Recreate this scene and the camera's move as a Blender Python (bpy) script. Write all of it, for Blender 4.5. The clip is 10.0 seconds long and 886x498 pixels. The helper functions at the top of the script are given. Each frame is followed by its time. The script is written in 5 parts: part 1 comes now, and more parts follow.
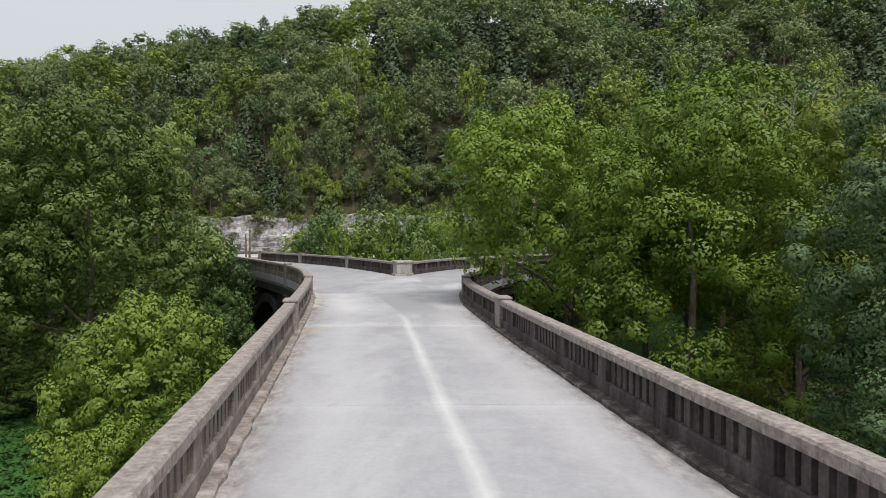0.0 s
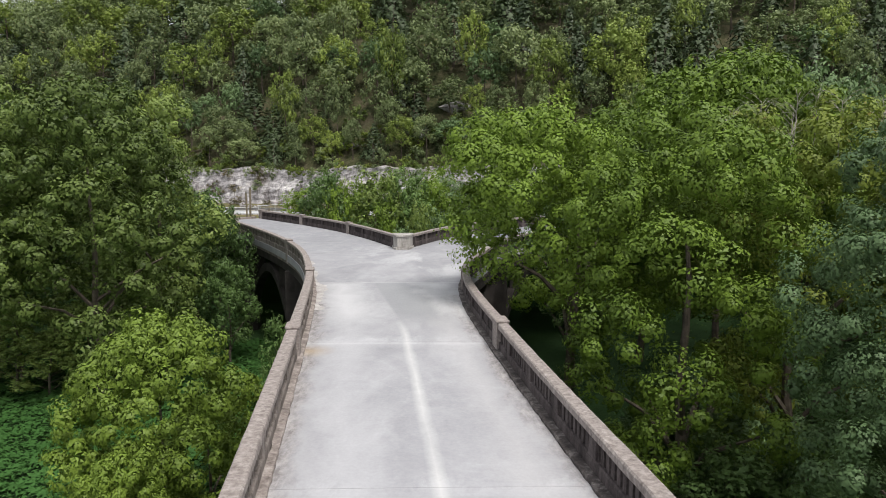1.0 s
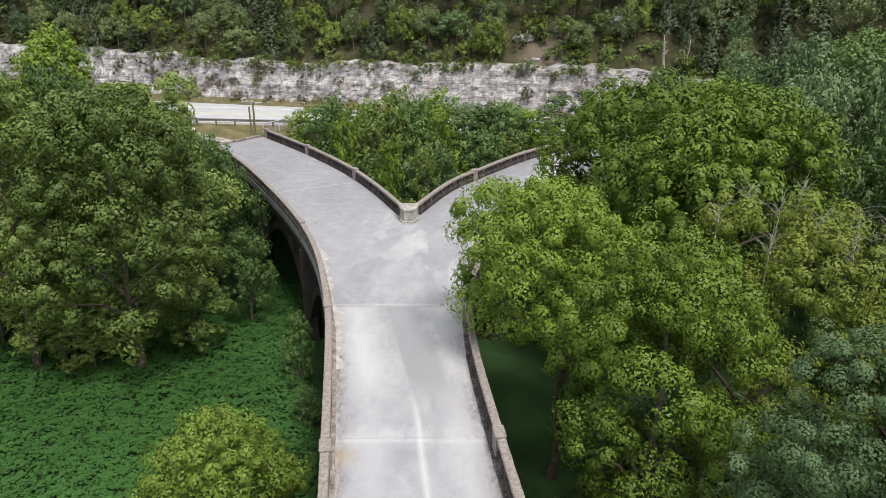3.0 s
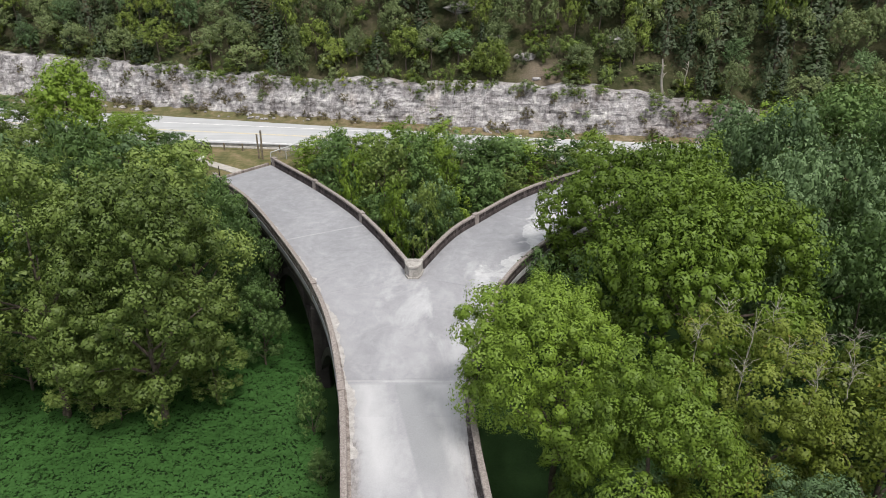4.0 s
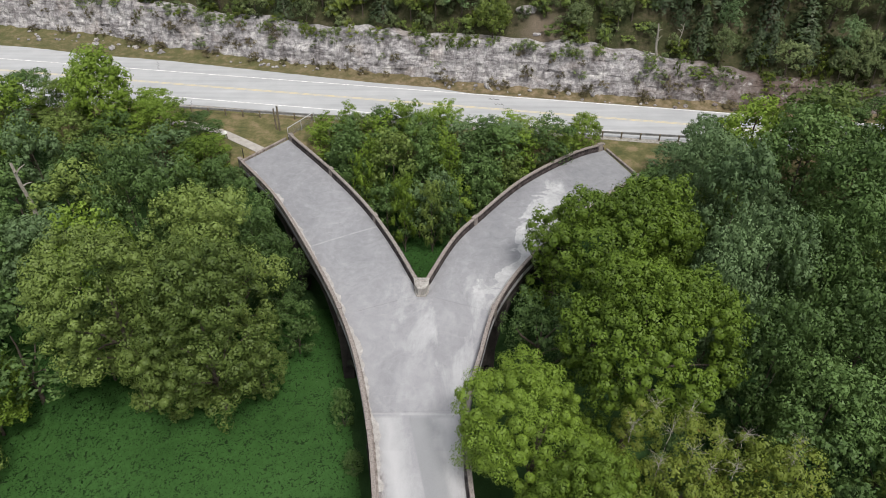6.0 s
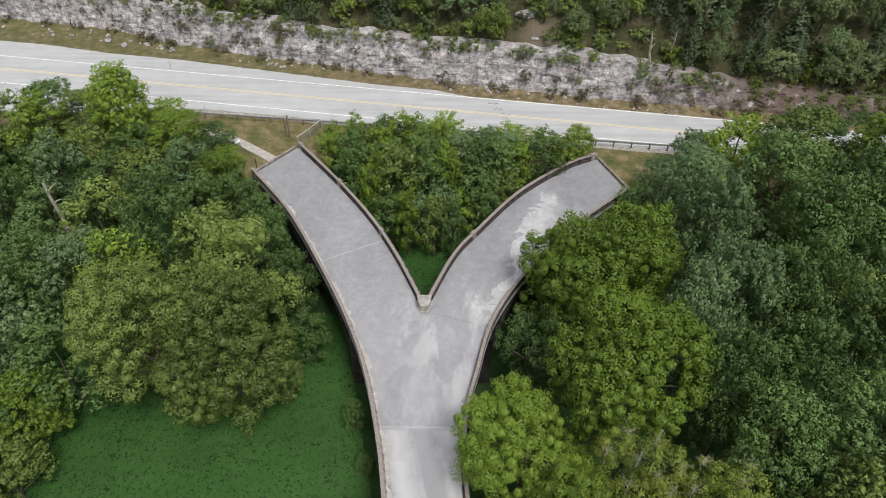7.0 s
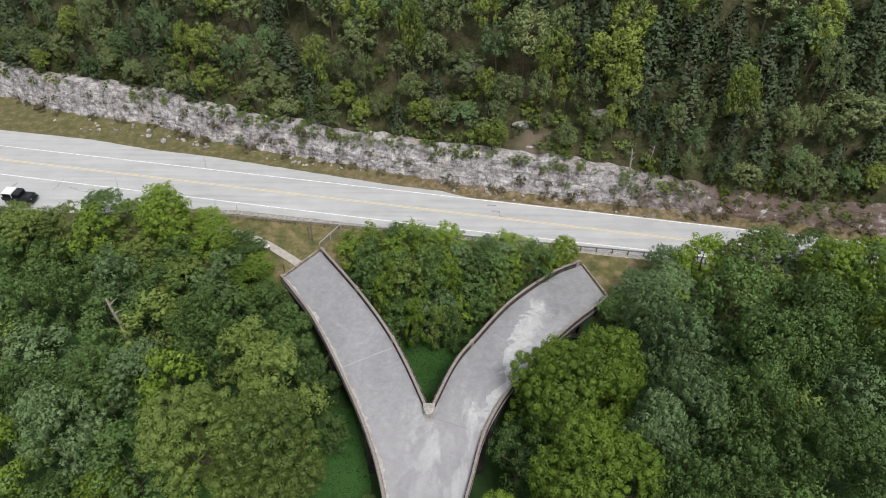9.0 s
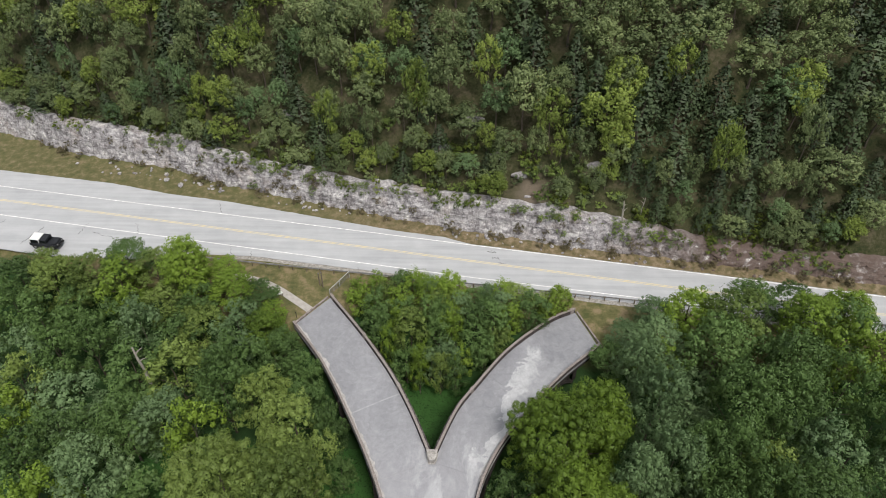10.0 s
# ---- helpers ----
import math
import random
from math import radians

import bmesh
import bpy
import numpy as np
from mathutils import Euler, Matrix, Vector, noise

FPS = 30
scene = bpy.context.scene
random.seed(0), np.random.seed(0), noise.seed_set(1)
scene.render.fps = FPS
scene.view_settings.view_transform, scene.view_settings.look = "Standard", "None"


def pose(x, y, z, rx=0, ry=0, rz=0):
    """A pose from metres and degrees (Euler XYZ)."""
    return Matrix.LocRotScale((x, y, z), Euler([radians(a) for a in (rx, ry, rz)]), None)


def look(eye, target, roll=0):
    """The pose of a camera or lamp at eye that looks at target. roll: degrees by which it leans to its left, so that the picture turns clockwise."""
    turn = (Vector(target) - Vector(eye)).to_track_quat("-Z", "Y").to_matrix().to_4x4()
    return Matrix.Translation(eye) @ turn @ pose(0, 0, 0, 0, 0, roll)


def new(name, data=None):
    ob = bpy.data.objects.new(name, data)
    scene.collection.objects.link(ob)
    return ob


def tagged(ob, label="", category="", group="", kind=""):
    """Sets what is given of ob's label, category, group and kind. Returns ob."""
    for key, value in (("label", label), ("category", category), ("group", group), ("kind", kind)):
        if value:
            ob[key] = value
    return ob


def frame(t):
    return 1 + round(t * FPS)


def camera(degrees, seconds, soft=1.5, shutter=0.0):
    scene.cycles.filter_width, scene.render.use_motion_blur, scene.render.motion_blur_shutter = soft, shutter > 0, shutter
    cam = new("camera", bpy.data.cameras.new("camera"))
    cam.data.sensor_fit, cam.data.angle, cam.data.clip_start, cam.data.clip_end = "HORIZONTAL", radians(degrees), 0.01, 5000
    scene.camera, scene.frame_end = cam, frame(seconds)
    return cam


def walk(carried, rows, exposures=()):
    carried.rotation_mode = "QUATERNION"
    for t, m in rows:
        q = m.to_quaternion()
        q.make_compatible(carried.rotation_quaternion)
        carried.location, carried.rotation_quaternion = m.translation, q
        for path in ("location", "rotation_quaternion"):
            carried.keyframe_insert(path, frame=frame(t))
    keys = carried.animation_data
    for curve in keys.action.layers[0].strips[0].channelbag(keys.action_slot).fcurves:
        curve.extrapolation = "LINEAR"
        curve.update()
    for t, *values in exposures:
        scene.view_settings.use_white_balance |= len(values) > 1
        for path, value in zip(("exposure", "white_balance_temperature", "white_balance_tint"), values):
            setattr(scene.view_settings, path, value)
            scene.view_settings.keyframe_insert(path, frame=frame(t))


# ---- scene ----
cam = camera(65.2, 10.0, 0.92)
METRES, EYE, TILT, LEAN, TURN = 67.0, 2.5, -1.3, 0.0, 0.0
ROWS = [
    (0.0, 0.0, 0.0, 0.0, 0.0, 0.0, 0.0),
    (0.5, 0.0002, -0.0012, 0.0165, 0.09, -2.07, -0.0),
    (1.0, 0.0009, -0.0019, 0.0356, 0.09, -5.52, -0.01),
    (1.5, 0.0005, -0.0042, 0.0589, 0.12, -9.91, 0.04),
    (2.0, 0.0014, -0.0045, 0.0912, 0.14, -12.17, 0.02),
    (2.2, 0.0008, -0.0047, 0.1057, 0.15, -12.38, 0.02),
    (3.3, -0.0035, -0.0072, 0.1989, 0.18, -21.65, -0.13),
    (3.5, -0.004, -0.0076, 0.2145, 0.19, -21.64, -0.15),
    (4.0, -0.0054, -0.0089, 0.2661, 0.23, -22.87, -0.14),
    (4.5, -0.0061, -0.0103, 0.3206, 0.3, -24.69, -0.24),
    (5.0, -0.0059, -0.0114, 0.3765, 0.38, -28.31, -0.25),
    (5.2, -0.0062, -0.012, 0.4022, 0.42, -30.05, -0.25),
    (6.3, -0.0078, -0.015, 0.5440, 0.52, -39.28, -0.22),
    (6.5, -0.0076, -0.0156, 0.5659, 0.55, -40.61, -0.21),
    (7.0, -0.0073, -0.0152, 0.6273, 0.69, -41.25, -0.25),
    (7.5, -0.0072, -0.0161, 0.6892, 0.84, -41.61, -0.31),
    (8.0, -0.0054, -0.0176, 0.7497, 1.03, -41.56, -0.26),
    (8.5, -0.0032, -0.0186, 0.8119, 1.24, -41.54, -0.17),
    (9.0, -0.0011, -0.0205, 0.8732, 1.4, -41.43, -0.12),
    (9.5, 0.0003, -0.0212, 0.936, 1.57, -41.38, -0.12),
    (10.0, -0.0025, -0.023, 0.9992, 1.68, -41.29, -0.18),
]
walk(cam, [(t, pose(0, 0, EYE, TILT, LEAN, TURN) @ pose(METRES * x, METRES * y, METRES * z, 90 + pitch, roll, yaw)) for t, x, y, z, yaw, pitch, roll in ROWS],
     exposures=[(0.0, -0.06), (1.0, 0.08), (2.2, 0.17), (3.5, 0.09), (5.0, -0.05), (6.5, -0.19), (10.0, -0.21)])

# ---- light: bright overcast sky with a broad, weak sun ----
world = bpy.data.worlds.new("overcast_sky")
scene.world = world
world.use_nodes = True
wn = world.node_tree
wn.nodes.clear()
sky = wn.nodes.new("ShaderNodeTexSky")
sky.sky_type = "NISHITA"
sky.sun_disc = False
sky.sun_elevation, sky.sun_rotation = radians(61), radians(151)
sky.air_density, sky.dust_density, sky.ozone_density = 1.0, 6.0, 1.0
cloud = wn.nodes.new("ShaderNodeMix")
cloud.data_type = "RGBA"
cloud.inputs[0].default_value = 0.72
# an overcast sky is brighter overhead than at the horizon
where = wn.nodes.new("ShaderNodeTexCoord")
height = wn.nodes.new("ShaderNodeSeparateXYZ")
wn.links.new(where.outputs["Generated"], height.inputs[0])
dome = wn.nodes.new("ShaderNodeMapRange")
dome.inputs[1].default_value, dome.inputs[2].default_value = 0.0, 1.0
dome.inputs[3].default_value, dome.inputs[4].default_value = 0.88, 1.22
wn.links.new(height.outputs[2], dome.inputs[0])
grey = wn.nodes.new("ShaderNodeMix")
grey.data_type, grey.blend_type = "RGBA", "MULTIPLY"
grey.inputs[0].default_value = 1.0
grey.inputs[6].default_value = (8.6, 8.8, 9.0, 1)
wn.links.new(dome.outputs[0], grey.inputs[7])
wn.links.new(grey.outputs[2], cloud.inputs[7])
back = wn.nodes.new("ShaderNodeBackground")
back.inputs[1].default_value = 0.107
wout = wn.nodes.new("ShaderNodeOutputWorld")
wn.links.new(sky.outputs[0], cloud.inputs[6])
wn.links.new(cloud.outputs[2], back.inputs[0])
wn.links.new(back.outputs[0], wout.inputs[0])
sun = new("sun", bpy.data.lights.new("sun", "SUN"))
sun.data.energy, sun.data.angle, sun.data.color = 3.0, radians(14), (1.0, 0.96, 0.9)
sun.matrix_world = look((0, 0, 0), (-0.25, 0.45, -0.90))


# ---- materials ----
def nodes_of(name, rough=0.8):
    m = bpy.data.materials.new(name)
    m.use_nodes = True
    nt = m.node_tree
    b = nt.nodes["Principled BSDF"]
    b.inputs["Roughness"].default_value = rough
    b.inputs["Specular IOR Level"].default_value = 0.25
    return m, nt, b


def noise_tex(nt, vec, scale, detail=5.0, rough=0.6, dist=0.0):
    n = nt.nodes.new("ShaderNodeTexNoise")
    n.inputs["Scale"].default_value = scale
    n.inputs["Detail"].default_value = detail
    n.inputs["Roughness"].default_value = rough
    n.inputs["Distortion"].default_value = dist
    nt.links.new(vec, n.inputs["Vector"])
    return n.outputs["Fac"]


def ramp(nt, fac, stops):
    r = nt.nodes.new("ShaderNodeValToRGB")
    e = r.color_ramp.elements
    while len(e) < len(stops):
        e.new(0.5)
    for k, (p, c) in zip(e, stops):
        k.position = p
        k.color = (*c, 1) if len(c) == 3 else c
    nt.links.new(fac, r.inputs[0])
    return r.outputs[0]


def mixc(nt, fac, a, b, mode="MIX"):
    m = nt.nodes.new("ShaderNodeMix")
    m.data_type, m.blend_type = "RGBA", mode
    for i, v in ((0, fac), (6, a), (7, b)):
        if isinstance(v, (int, float)):
            m.inputs[i].default_value = v
        elif isinstance(v, tuple):
            m.inputs[i].default_value = (*v, 1)
        else:
            nt.links.new(v, m.inputs[i])
    return m.outputs[2]


def mth(nt, op, a, b=None, c=None, clamp=False):
    m = nt.nodes.new("ShaderNodeMath")
    m.operation, m.use_clamp = op, clamp
    for i, v in enumerate((a, b, c)):
        if v is None:
            continue
        if isinstance(v, (int, float)):
            m.inputs[i].default_value = v
        else:
            nt.links.new(v, m.inputs[i])
    return m.outputs[0]


def bump(nt, b, height, strength=0.4, dist=0.03):
    n = nt.nodes.new("ShaderNodeBump")
    n.inputs["Strength"].default_value = strength
    n.inputs["Distance"].default_value = dist
    nt.links.new(height, n.inputs["Height"])
    nt.links.new(n.outputs[0], b.inputs["Normal"])


def world_pos(nt):
    return nt.nodes.new("ShaderNodeNewGeometry").outputs["Position"]


def stretched(nt, vec, s):
    m = nt.nodes.new("ShaderNodeMapping")
    m.inputs["Scale"].default_value = s
    nt.links.new(vec, m.inputs["Vector"])
    return m.outputs[0]


def plain(name, dark, light, scale=3.0, rough=0.85, relief=0.3, fine=40.0):
    """A matt surface that varies between two colours at two scales."""
    m, nt, b = nodes_of(name, rough)
    p = world_pos(nt)
    a, f = noise_tex(nt, p, scale, 6), noise_tex(nt, p, fine, 3)
    both = mth(nt, "ADD", mth(nt, "MULTIPLY", a, 0.7), mth(nt, "MULTIPLY", f, 0.3))
    nt.links.new(ramp(nt, both, [(0.32, dark), (0.66, light)]), b.inputs["Base Color"])
    if relief:
        bump(nt, b, both, relief)
    return m


def leaf_material(name, dark, mid, light, through_it=0.16, autumn=0.0, sheen=0.24):
    m, nt, b = nodes_of(name, 0.52)
    b.inputs["Specular IOR Level"].default_value = sheen
    geo = nt.nodes.new("ShaderNodeNewGeometry")
    info = nt.nodes.new("ShaderNodeObjectInfo")
    clump = noise_tex(nt, geo.outputs["Position"], 1.5, 3)
    broad = noise_tex(nt, geo.outputs["Position"], 0.17, 2)
    v = mth(nt, "ADD", mth(nt, "MULTIPLY_ADD", geo.outputs["Random Per Island"], 0.12, 0.04), mth(nt, "MULTIPLY", info.outputs["Random"], 0.22))
    v = mth(nt, "ADD", v, mth(nt, "MULTIPLY", clump, 0.34))
    v = mth(nt, "ADD", v, mth(nt, "MULTIPLY_ADD", broad, 0.5, -0.26))
    tone = nt.nodes.new("ShaderNodeAttribute")
    tone.attribute_name = "tone"
    v = mth(nt, "ADD", v, tone.outputs["Fac"])
    col = ramp(nt, v, [(0.12, dark), (0.5, mid), (0.95, light)])
    if autumn:
        spot = mth(nt, "GREATER_THAN", geo.outputs["Random Per Island"], 1 - autumn)
        col = mixc(nt, mth(nt, "MULTIPLY", spot, 0.7), col, (0.16, 0.10, 0.025))
    nt.links.new(col, b.inputs["Base Color"])
    tr = nt.nodes.new("ShaderNodeBsdfTranslucent")
    nt.links.new(mixc(nt, 0.5, col, (0.10, 0.16, 0.02)), tr.inputs["Color"])
    mx = nt.nodes.new("ShaderNodeMixShader")
    mx.inputs[0].default_value = through_it
    nt.links.new(b.outputs[0], mx.inputs[1])
    nt.links.new(tr.outputs[0], mx.inputs[2])
    nt.links.new(mx.outputs[0], nt.nodes["Material Output"].inputs["Surface"])
    return m


def deck_material():
    """Old pale concrete: dark wash, pale scaled patches, a faded centre line, rust stain."""
    m, nt, b = nodes_of("worn_deck_concrete", 0.85)
    p0 = world_pos(nt)
    p = stretched(nt, p0, (1.0, 0.42, 1.0))
    big = noise_tex(nt, p, 0.16, 5, 0.55, 0.6)
    mid = noise_tex(nt, p, 0.7, 6, 0.6, 0.4)
    fine = noise_tex(nt, p0, 14.0, 4)
    col = ramp(nt, big, [(0.3, (0.275, 0.27, 0.285)), (0.7, (0.385, 0.378, 0.392))])
    along = noise_tex(nt, p, 0.6, 6, 0.6, 0.8)
    col = mixc(nt, mth(nt, "MULTIPLY", ramp(nt, along, [(0.42, (0, 0, 0)), (0.72, (1, 1, 1))]), 0.5), col, (0.50, 0.49, 0.50))
    pale = ramp(nt, noise_tex(nt, p, 0.34, 9, 0.66, 0.8), [(0.50, (0, 0, 0)), (0.66, (1, 1, 1))])
    x = nt.nodes.new("ShaderNodeSeparateXYZ")
    nt.links.new(p0, x.inputs[0])
    X, Y = x.outputs[0], x.outputs[1]
    arms = ramp(nt, mth(nt, "MULTIPLY_ADD", Y, 0.06, -2.2), [(0.0, (0, 0, 0)), (0.5, (1, 1, 1))])
    col = mixc(nt, mth(nt, "MULTIPLY", arms, 0.85), col, ramp(nt, big, [(0.3, (0.220, 0.220, 0.234)), (0.7, (0.313, 0.311, 0.325))]))
    soot = ramp(nt, noise_tex(nt, p, 0.5, 9, 0.7, 0.5), [(0.52, (0, 0, 0)), (0.72, (1, 1, 1))])
    col = mixc(nt, mth(nt, "MULTIPLY", soot, 0.35), col, (0.20, 0.20, 0.215))
    spot = nt.nodes.new("ShaderNodeVectorMath")
    spot.operation = "DISTANCE"
    spot.inputs[1].default_value = (0.8, 37.0, 0)
    nt.links.new(p0, spot.inputs[0])
    east = mth(nt, "MULTIPLY_ADD", spot.outputs["Value"], -0.19, 1.6, clamp=True)
    col = mixc(nt, mth(nt, "MULTIPLY", pale, mth(nt, "MULTIPLY_ADD", east, 0.9, 0.12)), col, (0.56, 0.555, 0.56))
    edge_x = mth(nt, "MULTIPLY_ADD", mth(nt, "SUBTRACT", Y, 41.0), 0.415, 2.2)
    ragged = mth(nt, "ADD", mth(nt, "SUBTRACT", X, edge_x), mth(nt, "MULTIPLY", mth(nt, "SUBTRACT", noise_tex(nt, p0, 0.33, 9, 0.62, 0.9), 0.515), 9.0))
    scaled = mth(nt, "MULTIPLY", ramp(nt, ragged, [(0.0, (0, 0, 0)), (0.45, (1, 1, 1)), (0.8, (0.62, 0.62, 0.62)), (1.0, (0.9, 0.9, 0.9))]), mth(nt, "MULTIPLY", mth(nt, "MULTIPLY_ADD", Y, 0.5, -19.5, clamp=True), mth(nt, "MULTIPLY_ADD", mth(nt, "MULTIPLY_ADD", mid, -7.0, mth(nt, "MULTIPLY_ADD", X, 0.55, Y)), -0.7, 41.6, clamp=True)))
    # beyond its ragged front the scaled skin thins out again
    thins = mth(nt, "MULTIPLY", mth(nt, "MULTIPLY_ADD", ragged, 0.8, -1.35, clamp=True), mth(nt, "MULTIPLY_ADD", Y, 0.3, -13.5, clamp=True))
    scaled = mth(nt, "MULTIPLY", scaled, mth(nt, "MULTIPLY_ADD", thins, -0.75, 1.0))
    cloudy = ramp(nt, noise_tex(nt, p0, 0.8, 9, 0.68, 0.8), [(0.36, (0.5, 0.5, 0.5)), (0.6, (1, 1, 1))])
    col = mixc(nt, mth(nt, "MULTIPLY", mth(nt, "MULTIPLY", scaled, cloudy), 0.85), col, (0.62, 0.615, 0.61))
    # drying marks: pale rims round old puddles, and a mottle over all
    pud = noise_tex(nt, p0, 0.27, 8, 0.6, 1.2)
    rim = mth(nt, "SUBTRACT", 1.0, mth(nt, "MULTIPLY", mth(nt, "ABSOLUTE", mth(nt, "SUBTRACT", pud, 0.52)), 26.0), clamp=True)
    col = mixc(nt, mth(nt, "MULTIPLY", mth(nt, "MULTIPLY", rim, cloudy), 0.15), col, (0.55, 0.545, 0.55))
    mott = ramp(nt, noise_tex(nt, p0, 1.3, 10, 0.72, 0.6), [(0.34, (0.80, 0.79, 0.80)), (0.66, (1.17, 1.17, 1.16))])
    col = mixc(nt, mth(nt, "MULTIPLY_ADD", arms, 0.4, 0.35), col, mott, "MULTIPLY")
    left_d = mth(nt, "ADD", X, mth(nt, "MULTIPLY_ADD", Y, 0.13, 1.26))
    right_d = mth(nt, "SUBTRACT", mth(nt, "MULTIPLY_ADD", Y, -0.130, 3.62), X)
    main = mth(nt, "LESS_THAN", Y, 26.0)
    rag = noise_tex(nt, p, 1.1, 8, 0.7, 0.3)
    wash = mth(nt, "SUBTRACT", 1.0, mth(nt, "ABSOLUTE", mth(nt, "MULTIPLY_ADD", mth(nt, "MULTIPLY_ADD", rag, 1.6, left_d), 1.1, -2.0)), clamp=True)
    col = mixc(nt, mth(nt, "MULTIPLY", mth(nt, "MULTIPLY", wash, main), 0.5), col, (0.52, 0.51, 0.52))
    wash2 = mth(nt, "SUBTRACT", 1.0, mth(nt, "ABSOLUTE", mth(nt, "MULTIPLY_ADD", mth(nt, "MULTIPLY_ADD", rag, 1.4, right_d), 1.3, -1.9)), clamp=True)
    col = mixc(nt, mth(nt, "MULTIPLY", mth(nt, "MULTIPLY", wash2, main), 0.45), col, (0.54, 0.52, 0.515))
    grit = mth(nt, "MINIMUM", left_d, right_d)
    grit = mth(nt, "SUBTRACT", 1.0, mth(nt, "MULTIPLY", mth(nt, "MULTIPLY_ADD", rag, 1.3, mth(nt, "SUBTRACT", grit, 0.62)), 2.6), clamp=True)
    dirt = ramp(nt, noise_tex(nt, p, 6.0, 7, 0.7), [(0.4, (0.16, 0.135, 0.125)), (0.62, (0.46, 0.42, 0.40))])
    col = mixc(nt, mth(nt, "MULTIPLY", mth(nt, "MULTIPLY", grit, main), 0.75), col, dirt)
    # lime wash bled out along two joints of the main leg
    for yj, wide, much in ((18.9, 1.1, 0.55), (9.9, 2.2, 0.4)):
        d = mth(nt, "ABSOLUTE", mth(nt, "SUBTRACT", Y, mth(nt, "MULTIPLY_ADD", rag, 2.2, yj - 1.1)))
        bled = mth(nt, "MULTIPLY", mth(nt, "SUBTRACT", 1.0, mth(nt, "MULTIPLY", d, wide), clamp=True), ramp(nt, rag, [(0.38, (0.1, 0.1, 0.1)), (0.6, (1, 1, 1))]))
        col = mixc(nt, mth(nt, "MULTIPLY", bled, much), col, (0.60, 0.59, 0.60))
    # the line's run bends towards the left arm; a smoother dark lane lies beside it and pale, scaled strips along both edges
    over = mth(nt, "MAXIMUM", mth(nt, "SUBTRACT", Y, 20.4), 0.0)
    line_x = mth(nt, "MULTIPLY_ADD", over, -0.103, mth(nt, "MULTIPLY_ADD", Y, -0.112, 1.14))
    side = mth(nt, "SUBTRACT", X, line_x)
    reach = mth(nt, "MULTIPLY", mth(nt, "MULTIPLY_ADD", Y, 0.6, -12.6, clamp=True), mth(nt, "MULTIPLY_ADD", Y, -3.0, 86.4, clamp=True))
    ragx = mth(nt, "MULTIPLY_ADD", rag, 1.4, mth(nt, "SUBTRACT", side, 0.7))
    lane = mth(nt, "MULTIPLY", mth(nt, "MULTIPLY", side, 9.0, clamp=True), mth(nt, "MULTIPLY_ADD", ragx, -1.8, 3.3, clamp=True))
    edges = mth(nt, "MAXIMUM", mth(nt, "SUBTRACT", 1.0, mth(nt, "ABSOLUTE", mth(nt, "SUBTRACT", ragx, 2.4)), clamp=True),
                mth(nt, "SUBTRACT", 1.0, mth(nt, "MULTIPLY", mth(nt, "ABSOLUTE", mth(nt, "ADD", ragx, 1.45)), 0.8), clamp=True))
    col = mixc(nt, mth(nt, "MULTIPLY", mth(nt, "MULTIPLY", edges, reach), 0.65), col, (0.60, 0.59, 0.59))
    col = mixc(nt, mth(nt, "MULTIPLY", mth(nt, "MULTIPLY", lane, reach), 0.75), col, mixc(nt, mid, (0.25, 0.253, 0.262), (0.33, 0.332, 0.338)))
    # lime drawn out along the joints
    for yj, slant, x0, x1 in ((18.68, 0.0, -9, 9), (28.85, 0.0, -9, 9), (53.2, 0.54, -12, -5.5)):
        d = mth(nt, "ABSOLUTE", mth(nt, "SUBTRACT", mth(nt, "MULTIPLY_ADD", X, -slant, Y), mth(nt, "MULTIPLY_ADD", mid, 0.16, yj - 0.08)))
        thin = mth(nt, "MULTIPLY", mth(nt, "SUBTRACT", 1.0, mth(nt, "MULTIPLY", d, 7.0), clamp=True), mth(nt, "MULTIPLY", mth(nt, "GREATER_THAN", X, x0), mth(nt, "LESS_THAN", X, x1)))
        col = mixc(nt, mth(nt, "MULTIPLY", mth(nt, "MULTIPLY", thin, 0.6), mth(nt, "MULTIPLY_ADD", rag, 2.4, -0.7, clamp=True)), col, (0.64, 0.63, 0.63))
    # faded centre line, wandering a little
    off = mth(nt, "ABSOLUTE", mth(nt, "ADD", side, mth(nt, "MULTIPLY", mth(nt, "SUBTRACT", mid, 0.5), 0.22)))
    band = mth(nt, "SUBTRACT", 1.0, mth(nt, "MULTIPLY", off, 6.0), clamp=True)
    band = mth(nt, "MULTIPLY", band, mth(nt, "MULTIPLY_ADD", Y, -0.55, 11.9, clamp=True))
    col = mixc(nt, mth(nt, "MULTIPLY", mth(nt, "MULTIPLY", band, mth(nt, "MULTIPLY_ADD", rag, 1.2, 0.15)), 0.85), col, (0.66, 0.65, 0.63))
    rust = nt.nodes.new("ShaderNodeVectorMath")
    rust.operation = "DISTANCE"
    rust.inputs[1].default_value = (-3.45, 17.9, 0)
    nt.links.new(p0, rust.inputs[0])
    rf = mth(nt, "SUBTRACT", 1.0, mth(nt, "MULTIPLY", rust.outputs["Value"], 1.5), clamp=True)
    col = mixc(nt, mth(nt, "MULTIPLY", rf, mid), col, (0.45, 0.30, 0.12))
    col = mixc(nt, 0.10, col, ramp(nt, fine, [(0.3, (0.25, 0.25, 0.25)), (0.7, (0.6, 0.6, 0.6))]))
    col = mixc(nt, 1.0, col, (0.900, 0.914, 0.938), "MULTIPLY")
    nt.links.new(col, b.inputs["Base Color"])
